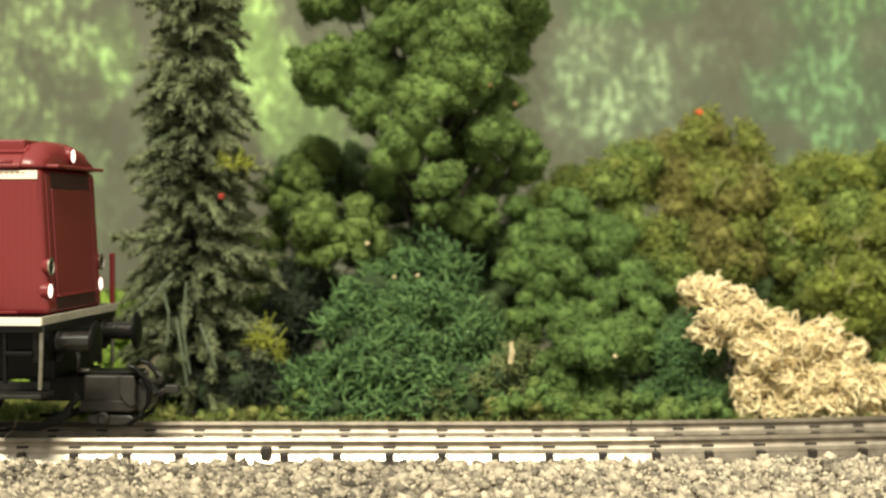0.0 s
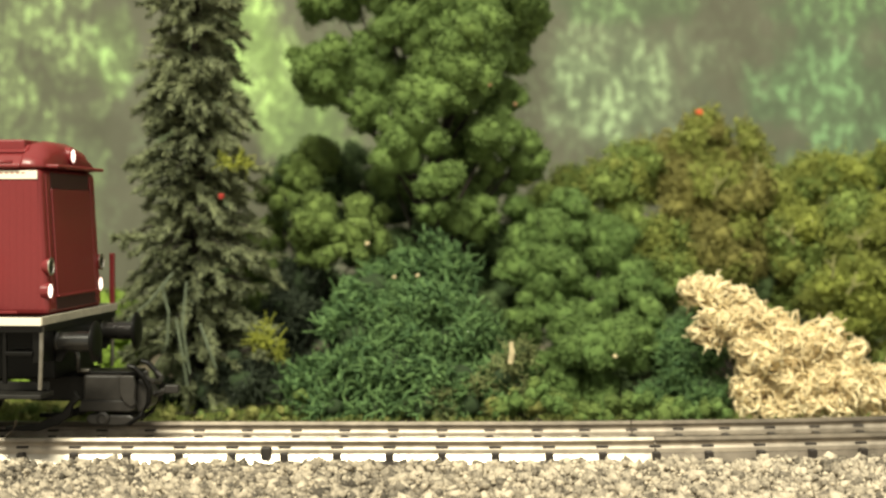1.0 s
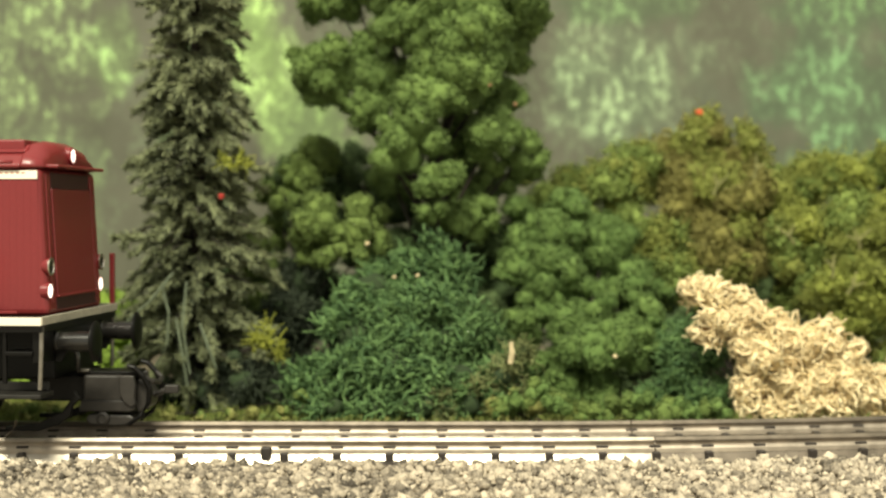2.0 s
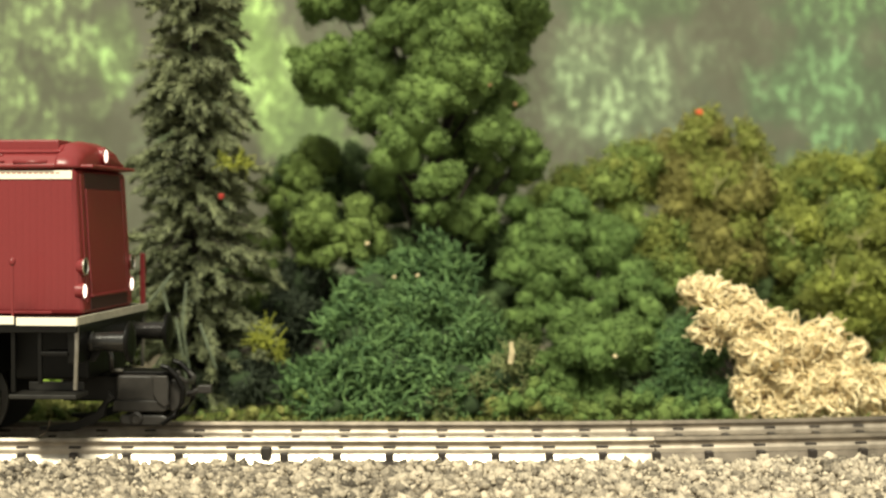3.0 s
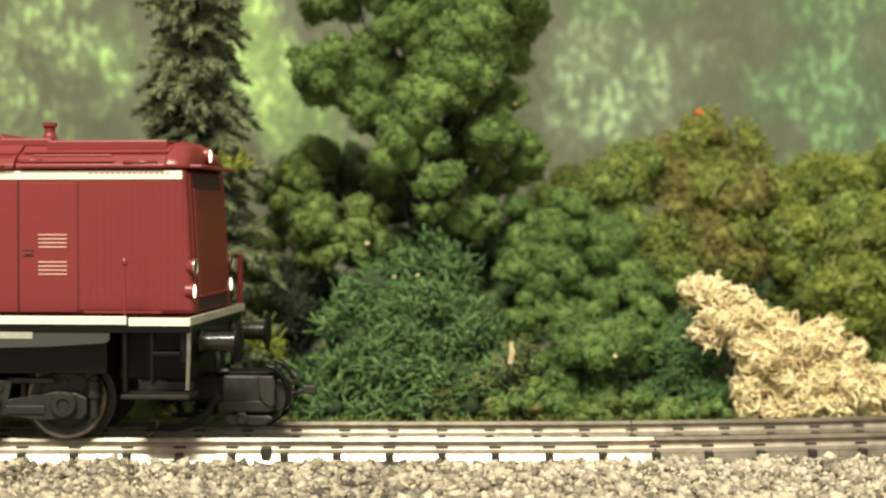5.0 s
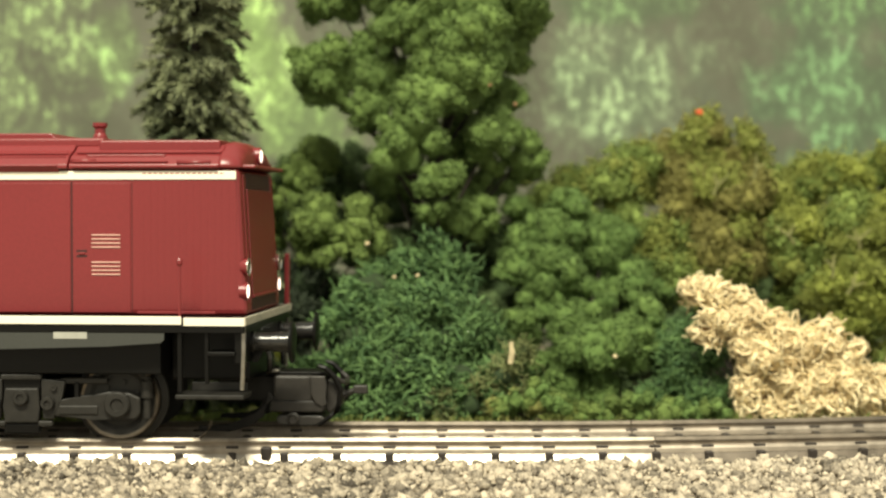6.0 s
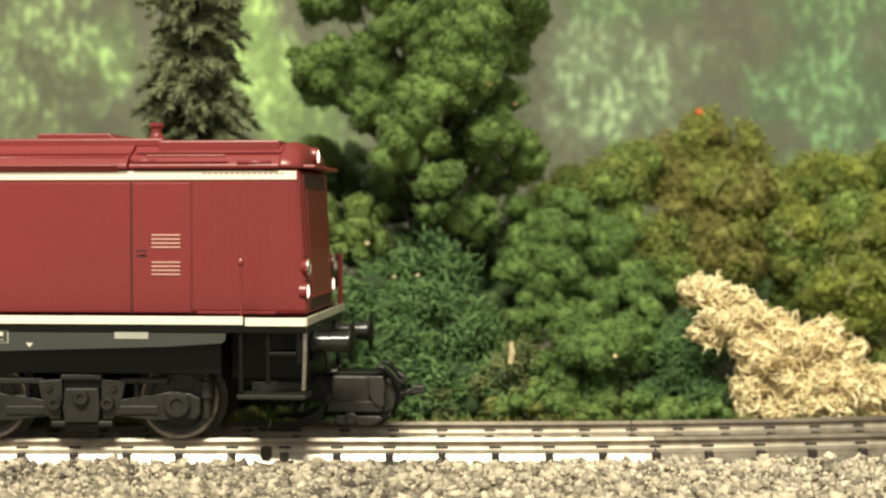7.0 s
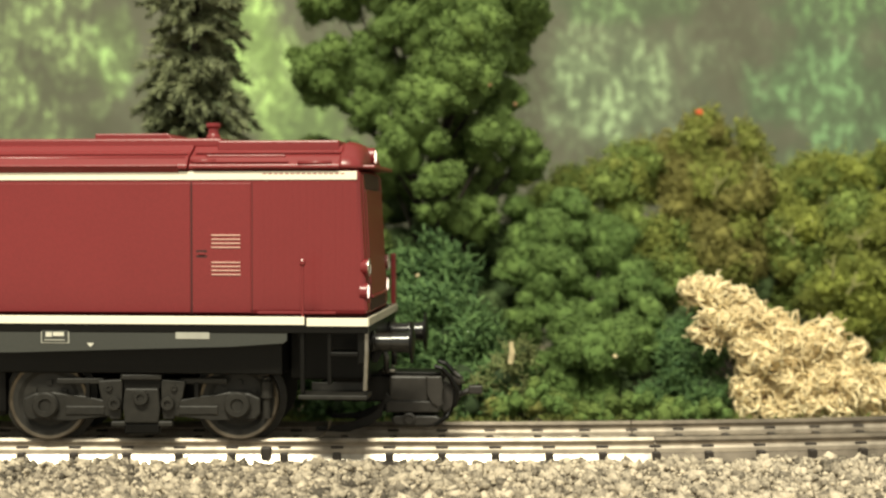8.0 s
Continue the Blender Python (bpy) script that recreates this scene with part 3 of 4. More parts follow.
def platform():
    part("footplate", box(REAR, -0.1, -16.85, 16.85, 15.0, 17.0, 0.1), BLACK, loco, "black footplate")
    for side in (-1, 1):
        y0, y1 = sorted((side * 16.8, side * 17.05))
        part("lower_stripe", box(REAR, -8.5, y0, y1, 16.1, 17.2, 0.06, 1), CREAM, loco, "cream stripe")
        part("lower_stripe", box(-8.2, 0.0, y0, y1, 15.95, 17.05, 0.06, 1), CREAM, loco, "cream stripe")
        part("frame_skirt", prism([(REAR + 1, 16.05), (REAR + 1, 11.9), (-48, 12.2), (-33, 12.7), (-18.5, 13.15), (-11.4, 13.6), (-10.9, 14.0), (-10.8, 16.05)], *sorted((side * 16.2, side * 16.75)), 0.08), SKIRT, loco, "anthracite frame skirt")
        y0, y1 = sorted((side * 16.7, side * 16.83))
        plate = part("maker_plate", box(-44.3, -40.4, y0, y1, 13.45, 15.4, 0.03, 1), DIM, loco, "pale framed plate with plain bars")
        y0, y1 = sorted((side * 16.8, side * 16.88))
        part("plate_field", box(-44.12, -40.58, y0, y1, 13.62, 15.23, 0, 1), SKIRT, plate)
        y0, y1 = sorted((side * 16.84, side * 16.93))
        part("plate_bar", box(-43.6, -42.75, y0, y1, 14.35, 15.0, 0, 1), MARK, plate)
        part("plate_bar", box(-42.6, -41.1, y0, y1, 14.45, 15.0, 0, 1), MARK, plate)
        part("plate_bar", box(-43.8, -41.0, y0, y1, 13.85, 14.0, 0, 1), DIM, plate)
        y0, y1 = sorted((side * 16.7, side * 16.83))
        part("lettering_bar", box(-25.9, -21.3, y0, y1, 14.15, 15.1, 0.03, 1), DIM, loco, "pale plain lettering bar")
        part("jack_mark", prism([(-38.0, 13.55), (-37.0, 13.55), (-37.5, 12.95)], y0, y1, 0), MARK, loco, "small white triangle")
        # handrail posts
        part("handrail_post", rod([(-8.8, side * 16.6, 17.0), (-8.8, side * 16.6, 24.4)], 0.2), RED, loco)
        part("post_knob", turned([(0.25, -0.5), (0.42, -0.2), (0.42, 0.2), (0.25, 0.5)], "z", 10, at=(-8.8, side * 16.6, 24.4)), RED, loco)
        if side > 0:
            part("handrail_post", box(-0.75, 0.0, side * 15.9 - 0.4, side * 15.9 + 0.4, 16.6, 24.8, 0.15), RED, loco)
    # front edge, bowed at the corners
    # its cream is darkened for wear and for turning away from the lamp
    part("front_edge", prism([(-16.9, 16.0), (16.9, 16.0), (16.9, 17.1), (-16.9, 17.1)], -0.25, 0.15, 0.08, "x"), WORN_SHADED_CREAM, loco, "worn cream front edge, darkened as turned from the lamp")
    part("buffer_beam", box(-1.6, -0.4, -16, 16, 10.8, 15.9, 0.2), BLACK, loco)
    part("underframe", box(REAR + 1, -12.0, -14.2, 14.2, 9.2, 15.2, 0.2), BLACK, loco)
    part("front_underframe", box(-12.0, -1.0, -9.0, 9.0, 8.0, 15.1, 0.3), BLACK, loco)
    part("fuel_tank", box(REAR + 6, -50.5, -13, 13, 3.0, 13.0, 0.8), BLACK, loco)


platform()


def steps():
    for side in (-1, 1):
        y = side * 16.0
        s = part("step_frame", box(-9.2, -8.6, y - 0.35, y + 0.35, 7.0, 15.9, 0.1), BLACK, loco)
        part("step_post", box(-5.55, -5.0, y - 0.3, y + 0.3, 8.2, 15.9, 0.1), BLACK, s)
        part("step_post", rod([(-0.35, y - side * 0.1, 15.9), (-0.35, y, 12.5), (-0.55, y, 7.4)], 0.3), POST, s, "bright worn metal post")
        part("step_tread", box(-9.4, -0.2, *sorted((y + side * 0.8, y - side * 4.6)), 6.2, 6.8, 0.12), BOGIE, s)
        part("step_riser", box(-8.4, -0.8, *sorted((y - side * 4.2, y - side * 4.6)), 6.8, 8.0, 0.12), BOGIE, s)
        part("step_tread", box(-5.2, -1.4, *sorted((y + side * 0.5, y - side * 3.6)), 11.9, 12.5, 0.12), BLACK, s)


steps()


def buffers():
    for y in (-10.0, 10.0):
        sleeve = part("buffer", turned([(1.5, -0.5), (1.5, 0.0), (1.28, 0.2), (1.28, 2.3), (1.4, 2.4), (1.4, 4.4), (1.5, 4.45), (1.5, 4.8), (0.8, 4.85), (0.8, 5.0)], "x", 56, at=(0, y, 13.35)), BUFFER, loco)
        part("buffer_head", turned([(0.8, 4.85), (2.75, 4.95), (2.85, 5.05), (2.8, 5.22), (1.6, 5.42), (0.2, 5.5)], "x", 36, at=(0, y, 13.35)), BLACK, sleeve, smooth=True)
        part("buffer_bracket", prism([(-0.4, 12.4), (1.3, 12.4), (0.4, 10.6), (-0.4, 10.6)], y - 0.35, y + 0.35, 0.08), BLACK, loco)
    for y in (-5.0, 5.0):
        part("brake_hose", rod([(-0.3, y, 12.2), (0.6, y, 12.0), (1.0, y, 11.0), (1.0, y, 8.8)], 0.4), BUFFER, loco, smooth=True)


buffers()


COUPLER = material("dusty_grey_plastic", (0.027, 0.024, 0.021), 0.42, spread=0.4, grain=900, bump=0.2, shine=0.45)


def coupler():
    """A loop coupler: a boxed head with a rounded skid, a hinged bow before it and a hook bar."""
    c = part("coupler", box(1.2, 6.8, -3.3, 3.3, 4.3, 8.1, 0.35), COUPLER, loco, "dark grey loop coupler")
    part("coupler_shank", box(-7.0, 1.4, -2.2, 2.2, 4.2, 8.0, 0.3), BLACK, c)
    part("coupler_top", box(0.0, 8.6, -2.6, 2.6, 8.1, 8.55, 0.15), BLACK, c)
    # added paler lip that paints the highlight along the top plate
    part("top_lip", box(0.3, 2.0, -3.3, -2.2, 8.5, 8.9, 0.12), GREY_POST, c, "paler lip for the highlight on the coupler's top")
    part("coupler_base", prism([(0.6, 2.9), (8.0, 2.9), (8.6, 3.4), (8.4, 4.2), (7.2, 4.6), (0.9, 4.6)], -3.6, 3.6, 0.25), COUPLER, c)
    part("coupler_skid", prism([(1.4, 1.7), (1.9, 1.1), (3.0, 0.9), (7.0, 0.9), (8.2, 1.5), (8.5, 2.1), (7.8, 2.5), (1.8, 2.5)], -3.2, 3.2, 0.3), COUPLER, c)
    for y, way in ((-3.2, -1), (3.2, 1)):
        part("skid_disc", turned([(0.95, 0.0), (0.95, way * 0.35), (0.6, way * 0.5), (0.5, way * 0.3)], "y", 18, at=(4.0, y, 2.0)), COUPLER, c)
        part("bow_bearing", prism([(6.4, 8.1), (8.6, 8.1), (8.9, 6.6), (8.5, 4.9), (8.9, 4.1), (8.2, 3.7), (7.2, 4.3), (6.6, 5.4)], *sorted((y, y + way * 0.8)), 0.18), COUPLER, c, "lighter dusty bearing cheek")
    part("bow_arm", rod([(7.6, -3.5, 9.5), (8.6, -3.5, 9.2), (9.8, -3.4, 8.0), (10.7, -3.2, 6.2), (10.5, -3.1, 4.2), (9.4, -3.1, 2.4), (7.6, -3.1, 1.1)], [0.3, 0.38, 0.42, 0.42, 0.4, 0.34, 0.28]), BLACK, c)
    part("bow_arm", rod([(7.6, 3.5, 9.5), (8.6, 3.5, 9.2), (9.8, 3.4, 8.0), (10.7, 3.2, 6.2), (10.5, 3.1, 4.2), (9.4, 3.1, 2.4), (7.6, 3.1, 1.1)], [0.3, 0.38, 0.42, 0.42, 0.4, 0.34, 0.28]), BLACK, c)
    part("coupler_bow", rod([(9.8, -3.4, 8.0), (10.9, -2.6, 7.2), (11.3, 0, 6.9), (10.9, 2.6, 7.2), (9.8, 3.4, 8.0)], 0.36), COUPLER, c)
    part("jaw_plate", prism([(8.6, 7.4), (9.8, 6.9), (10.7, 5.2), (10.4, 3.6), (8.8, 2.6), (8.2, 3.6)], -2.2, 2.2, 0.3), COUPLER, c)
    part("hook_bar", rod([(10.2, 0, 5.0), (11.4, -0.3, 5.4), (12.6, -0.3, 5.9)], [0.5, 0.42, 0.42]), COUPLER, c)
    part("hook_head", box(12.2, 14.2, -1.0, 0.4, 5.3, 6.5, 0.18), COUPLER, c, "pale grey hook end")
    # bent guard bar that reaches back to the rail, with a thin contact wire
    part("guard_bar", prism([(1.2, 6.2), (2.0, 5.2), (-0.6, 3.1), (-4.4, 1.5), (-8.6, 1.3), (-8.6, 0.7), (-4.2, 0.6), (-1.2, 1.5), (0.6, 2.8)], -7.2, -6.4, 0.1), BLACK, loco)
    part("guard_bar", prism([(1.2, 6.2), (2.0, 5.2), (-0.6, 3.1), (-4.4, 1.5), (-8.6, 1.3), (-8.6, 0.7), (-4.2, 0.6), (-1.2, 1.5), (0.6, 2.8)], 6.4, 7.2, 0.1), BLACK, loco)
    part("contact_wire", rod([(-6.2, -9.6, 2.5), (-6.4, -9.6, 1.6), (-7.0, -9.6, 0.7), (-7.9, -9.6, 0.1)], 0.14), STEEL, loco, "thin bent wire")


coupler()

WHEEL_R = 5.45
WHEELS = []
BOGIE_X = -32.3
lean = radians(-YAW)
bogie = new("bogie")
bogie.parent = loco
bogie.empty_display_size = 0.005
bogie.matrix_basis = pose(BOGIE_X * MM, BOGIE_X * math.sin(lean) * MM, BOGIE_X * math.tan(radians(PITCH)) * MM, 0, 0, -YAW)
bogie["label"] = "dusty black four-wheel bogie"


def bogie_parts():
    for side in (-1, 1):
        y = side * 10.55
        a, b = sorted((y - 0.5, y + 0.5))

        def disc(name, r, depth, x, z, base=0.0):
            ring = [(r, base), (r, base + depth * 0.75), (r * 0.86, base + depth), (r * 0.5, base + depth), (r * 0.42, base + depth * 0.7)]
            part(name, turned([(q, side * w) for q, w in ring], "y", 24, at=(x, y, z)), BOGIE, bogie)

        for cx in (-13.0, 13.0):
            s = 1 if cx > 0 else -1
            # axlebox with its tapering arm towards the middle
            arm = prism([(cx - s * 8.8, 3.3), (cx - s * 3.4, 2.8), (cx + s * 2.4, 2.8), (cx + s * 3.1, 3.6), (cx + s * 3.1, 5.8), (cx + s * 1.6, 6.5), (cx - s * 1.2, 6.7), (cx - s * 3.4, 6.1), (cx - s * 5.0, 5.7), (cx - s * 8.8, 5.5)], a, b, 0.28)
            part("axlebox_arm", arm, BOGIE, bogie)
            disc("axlebox_cover", 1.8, 1.0, cx, 4.9, 0.3)
            part("arm_rib", box(*sorted((cx - s * 8.0, cx - s * 2.6)), a - 0.2, b + 0.2, 3.5, 4.8, 0.2), BOGIE, bogie)
            if s > 0:
                part("damper", turned([(0.55, 3.0), (0.55, 5.7), (0.85, 5.8), (0.85, 8.0), (0.65, 8.3), (0.65, 8.6)], "z", 16, at=(cx + 3.9, y - side * 0.2, 0)), BOGIE, bogie)
            part("brake_hanger", box(*sorted((cx - s * 5.9, cx - s * 5.3)), a + 0.1, b - 0.1, 5.4, 8.0, 0.1), BLACK, bogie)
            part("bogie_beam", box(*sorted((s * 5.2, s * 11.6)), a + 0.2, b - 0.2, 7.7, 8.5, 0.15), BOGIE, bogie)
        part("spring_block", prism([(-2.3, 2.4), (2.3, 2.4), (2.5, 4.6), (2.3, 7.2), (-2.3, 7.2), (-2.5, 4.6)], a - 0.3, b + 0.3, 0.25), BOGIE, bogie)
        part("spring_gap", box(-2.5, 2.5, a + 0.1, b - 0.1, 7.1, 8.4, 0.05), BLACK, bogie)
        part("spring_cap", box(-2.8, 2.8, a - 0.5, b + 0.5, 8.3, 9.1, 0.2), BOGIE, bogie)
        disc("spring_boss", 1.05, 0.8, 0, 5.9, 0.7)
        for s in (-1, 1):
            part("bracket", prism([(s * 2.6, 8.4), (s * 6.0, 8.2), (s * 5.5, 6.0), (s * 4.3, 2.9), (s * 2.9, 2.9), (s * 2.7, 5.0)], a - 0.1, b + 0.1, 0.2), BOGIE, bogie)
            disc("bracket_bolt", 0.95, 1.0, s * 3.6, 5.1, 0.4)
            disc("bracket_bolt", 0.45, 0.5, s * 4.4, 7.2, 0.5)
            part("foot_lug", box(*sorted((s * 2.2, s * 4.2)), a - 0.2, b + 0.2, 1.9, 2.7, 0.2), BOGIE, bogie)
        part("bogie_foot", box(-2.4, 2.4, a, b, 0.9, 2.4, 0.25), BLACK, bogie)
    part("bogie_bolster", box(-15, 15, -6.5, 6.5, 3.5, 8.4, 0.5), BLACK, bogie)
    for cx in (-13.0, 13.0):
        bm = None
        for side in (-1, 1):
            prof = [(0.8, 0.9), (3.6, 0.8), (4.2, 1.1), (5.35, 1.2), (5.45, 0.2), (5.5, -0.4), (6.4, -0.6), (6.4, -1.2), (3.0, -1.3)]
            bm = turned([(r, side * (8.6 + q)) for r, q in prof], "y", 40, bm)
        turned([(0.9, -9), (0.9, 9)], "y", 12, bm)
        for k in range(6):
            an = math.pi * k / 3
            for side in (-1, 1):
                box(-0.35 + 2.4 * math.cos(an), 0.35 + 2.4 * math.cos(an), *sorted((side * 9.2, side * 9.75)), -0.35 + 2.4 * math.sin(an), 0.35 + 2.4 * math.sin(an), 0, 1, bm)
        w = part("wheelset", bm, BOGIE, bogie, "dark wheelset with worn steel tyres")
        for side in (-1, 1):
            part("tyre", turned([(r, side * (8.6 + q)) for r, q in ((4.9, 1.18), (5.3, 1.26), (5.47, 1.05), (5.5, 0.2), (4.9, 0.2))], "y", 40, closed=True), STEEL, w, "worn steel tyre")
        w.matrix_basis = pose(cx * MM, 0, WHEEL_R * MM)
        WHEELS.append((w, cx))


bogie_parts()


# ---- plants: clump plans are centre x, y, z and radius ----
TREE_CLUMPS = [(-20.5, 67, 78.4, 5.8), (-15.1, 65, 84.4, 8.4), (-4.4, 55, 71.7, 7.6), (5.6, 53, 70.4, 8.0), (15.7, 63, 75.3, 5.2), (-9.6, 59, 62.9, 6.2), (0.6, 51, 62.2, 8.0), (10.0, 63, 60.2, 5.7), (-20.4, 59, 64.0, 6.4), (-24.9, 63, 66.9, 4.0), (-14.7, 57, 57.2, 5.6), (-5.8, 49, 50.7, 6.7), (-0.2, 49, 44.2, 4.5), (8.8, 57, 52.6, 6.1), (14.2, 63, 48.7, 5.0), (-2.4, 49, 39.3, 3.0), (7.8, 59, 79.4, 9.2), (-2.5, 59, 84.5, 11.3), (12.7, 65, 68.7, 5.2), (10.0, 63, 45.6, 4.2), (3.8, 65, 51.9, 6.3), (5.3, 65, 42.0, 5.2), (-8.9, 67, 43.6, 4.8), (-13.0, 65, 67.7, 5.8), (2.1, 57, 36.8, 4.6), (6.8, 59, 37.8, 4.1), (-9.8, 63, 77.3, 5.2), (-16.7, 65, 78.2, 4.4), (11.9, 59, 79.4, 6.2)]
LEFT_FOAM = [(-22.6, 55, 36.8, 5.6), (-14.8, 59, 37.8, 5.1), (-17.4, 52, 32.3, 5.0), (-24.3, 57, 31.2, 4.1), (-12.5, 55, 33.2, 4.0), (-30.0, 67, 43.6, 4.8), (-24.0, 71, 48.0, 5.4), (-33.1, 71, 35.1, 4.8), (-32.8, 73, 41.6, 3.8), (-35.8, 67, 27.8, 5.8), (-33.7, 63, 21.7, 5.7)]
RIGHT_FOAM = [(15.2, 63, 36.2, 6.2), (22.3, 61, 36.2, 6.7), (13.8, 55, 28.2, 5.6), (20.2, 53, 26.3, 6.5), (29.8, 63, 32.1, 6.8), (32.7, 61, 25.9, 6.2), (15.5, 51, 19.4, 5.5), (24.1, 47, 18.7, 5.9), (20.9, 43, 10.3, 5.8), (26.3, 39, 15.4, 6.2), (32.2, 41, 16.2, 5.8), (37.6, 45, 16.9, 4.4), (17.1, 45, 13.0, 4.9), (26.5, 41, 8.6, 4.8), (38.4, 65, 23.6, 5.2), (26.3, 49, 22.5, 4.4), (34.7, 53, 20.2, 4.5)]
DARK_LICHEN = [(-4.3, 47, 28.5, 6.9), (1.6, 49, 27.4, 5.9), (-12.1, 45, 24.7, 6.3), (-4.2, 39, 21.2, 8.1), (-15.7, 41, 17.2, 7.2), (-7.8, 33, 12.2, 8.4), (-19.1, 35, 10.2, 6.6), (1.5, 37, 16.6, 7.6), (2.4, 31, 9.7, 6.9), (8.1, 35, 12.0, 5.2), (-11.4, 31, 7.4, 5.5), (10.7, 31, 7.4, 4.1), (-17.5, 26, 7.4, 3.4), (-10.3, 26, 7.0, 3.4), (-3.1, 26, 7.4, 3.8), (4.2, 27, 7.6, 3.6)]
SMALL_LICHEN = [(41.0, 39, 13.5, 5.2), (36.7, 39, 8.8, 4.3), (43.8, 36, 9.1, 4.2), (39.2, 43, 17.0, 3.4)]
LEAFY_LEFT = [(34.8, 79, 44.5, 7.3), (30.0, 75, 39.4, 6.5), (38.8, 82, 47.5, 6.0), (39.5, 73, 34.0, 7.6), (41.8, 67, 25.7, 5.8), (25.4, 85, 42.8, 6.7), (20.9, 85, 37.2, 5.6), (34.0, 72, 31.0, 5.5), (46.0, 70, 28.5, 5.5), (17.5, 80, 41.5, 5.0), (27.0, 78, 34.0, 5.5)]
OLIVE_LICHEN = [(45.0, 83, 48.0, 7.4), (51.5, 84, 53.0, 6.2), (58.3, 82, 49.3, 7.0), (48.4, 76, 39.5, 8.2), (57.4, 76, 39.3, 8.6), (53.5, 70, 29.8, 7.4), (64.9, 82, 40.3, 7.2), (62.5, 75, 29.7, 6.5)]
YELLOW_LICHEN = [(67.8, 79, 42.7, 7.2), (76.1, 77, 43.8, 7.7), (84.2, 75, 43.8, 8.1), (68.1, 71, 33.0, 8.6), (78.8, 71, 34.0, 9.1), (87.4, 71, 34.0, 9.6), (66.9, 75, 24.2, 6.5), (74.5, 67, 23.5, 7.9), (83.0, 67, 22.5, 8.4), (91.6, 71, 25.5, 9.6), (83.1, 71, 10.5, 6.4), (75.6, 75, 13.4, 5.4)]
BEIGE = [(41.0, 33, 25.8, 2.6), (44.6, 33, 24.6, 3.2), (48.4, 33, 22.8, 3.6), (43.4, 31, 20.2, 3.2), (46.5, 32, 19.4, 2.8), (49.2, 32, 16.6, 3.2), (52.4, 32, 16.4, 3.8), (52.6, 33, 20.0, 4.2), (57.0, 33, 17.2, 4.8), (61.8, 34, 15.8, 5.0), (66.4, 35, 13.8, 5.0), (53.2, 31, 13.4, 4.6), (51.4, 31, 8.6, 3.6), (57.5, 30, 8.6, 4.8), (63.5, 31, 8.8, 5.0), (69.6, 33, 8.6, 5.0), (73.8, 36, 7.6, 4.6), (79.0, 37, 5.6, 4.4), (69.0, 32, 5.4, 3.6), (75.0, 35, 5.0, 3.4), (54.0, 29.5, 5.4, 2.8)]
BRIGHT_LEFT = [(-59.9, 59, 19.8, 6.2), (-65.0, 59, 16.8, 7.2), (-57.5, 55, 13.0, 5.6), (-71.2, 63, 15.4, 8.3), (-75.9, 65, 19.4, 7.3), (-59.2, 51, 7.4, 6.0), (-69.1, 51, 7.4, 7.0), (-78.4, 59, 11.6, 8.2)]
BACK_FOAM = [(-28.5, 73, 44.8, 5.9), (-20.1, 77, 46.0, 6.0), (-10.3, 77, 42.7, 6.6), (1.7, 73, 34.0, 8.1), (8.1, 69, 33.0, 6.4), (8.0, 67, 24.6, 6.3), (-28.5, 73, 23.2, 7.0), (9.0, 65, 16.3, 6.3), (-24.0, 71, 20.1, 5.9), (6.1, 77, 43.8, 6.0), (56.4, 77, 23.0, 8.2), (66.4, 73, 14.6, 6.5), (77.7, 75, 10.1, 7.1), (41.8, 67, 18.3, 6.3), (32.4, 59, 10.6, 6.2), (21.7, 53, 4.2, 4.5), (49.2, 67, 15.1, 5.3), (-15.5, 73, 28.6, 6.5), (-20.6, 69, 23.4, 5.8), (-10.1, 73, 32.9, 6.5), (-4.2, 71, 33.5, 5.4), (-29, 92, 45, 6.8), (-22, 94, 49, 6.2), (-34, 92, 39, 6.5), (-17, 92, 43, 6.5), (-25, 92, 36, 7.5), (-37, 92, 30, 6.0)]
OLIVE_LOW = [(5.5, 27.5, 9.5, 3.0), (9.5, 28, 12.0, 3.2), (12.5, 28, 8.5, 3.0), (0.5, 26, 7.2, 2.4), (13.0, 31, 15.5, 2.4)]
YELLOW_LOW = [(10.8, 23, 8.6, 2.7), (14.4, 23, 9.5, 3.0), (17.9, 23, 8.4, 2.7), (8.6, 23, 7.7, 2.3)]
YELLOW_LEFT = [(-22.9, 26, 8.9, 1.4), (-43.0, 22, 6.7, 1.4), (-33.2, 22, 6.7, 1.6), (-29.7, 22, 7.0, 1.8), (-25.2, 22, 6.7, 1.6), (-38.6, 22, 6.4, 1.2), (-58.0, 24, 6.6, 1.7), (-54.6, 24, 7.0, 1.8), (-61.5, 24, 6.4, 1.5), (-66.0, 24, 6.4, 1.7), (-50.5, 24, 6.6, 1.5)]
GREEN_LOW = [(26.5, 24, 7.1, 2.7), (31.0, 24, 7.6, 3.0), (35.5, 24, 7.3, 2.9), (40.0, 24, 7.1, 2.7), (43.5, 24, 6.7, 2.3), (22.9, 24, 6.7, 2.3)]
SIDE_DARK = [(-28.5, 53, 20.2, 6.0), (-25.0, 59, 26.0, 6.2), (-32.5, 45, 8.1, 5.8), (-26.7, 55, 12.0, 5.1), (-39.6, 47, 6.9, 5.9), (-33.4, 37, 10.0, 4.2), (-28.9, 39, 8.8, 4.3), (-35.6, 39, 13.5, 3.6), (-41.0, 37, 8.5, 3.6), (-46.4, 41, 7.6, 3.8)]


# added low foam, coloured dark as shade, which closes the gaps between the bushes
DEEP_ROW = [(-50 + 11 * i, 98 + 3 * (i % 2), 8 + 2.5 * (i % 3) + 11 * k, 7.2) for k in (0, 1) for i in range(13)]


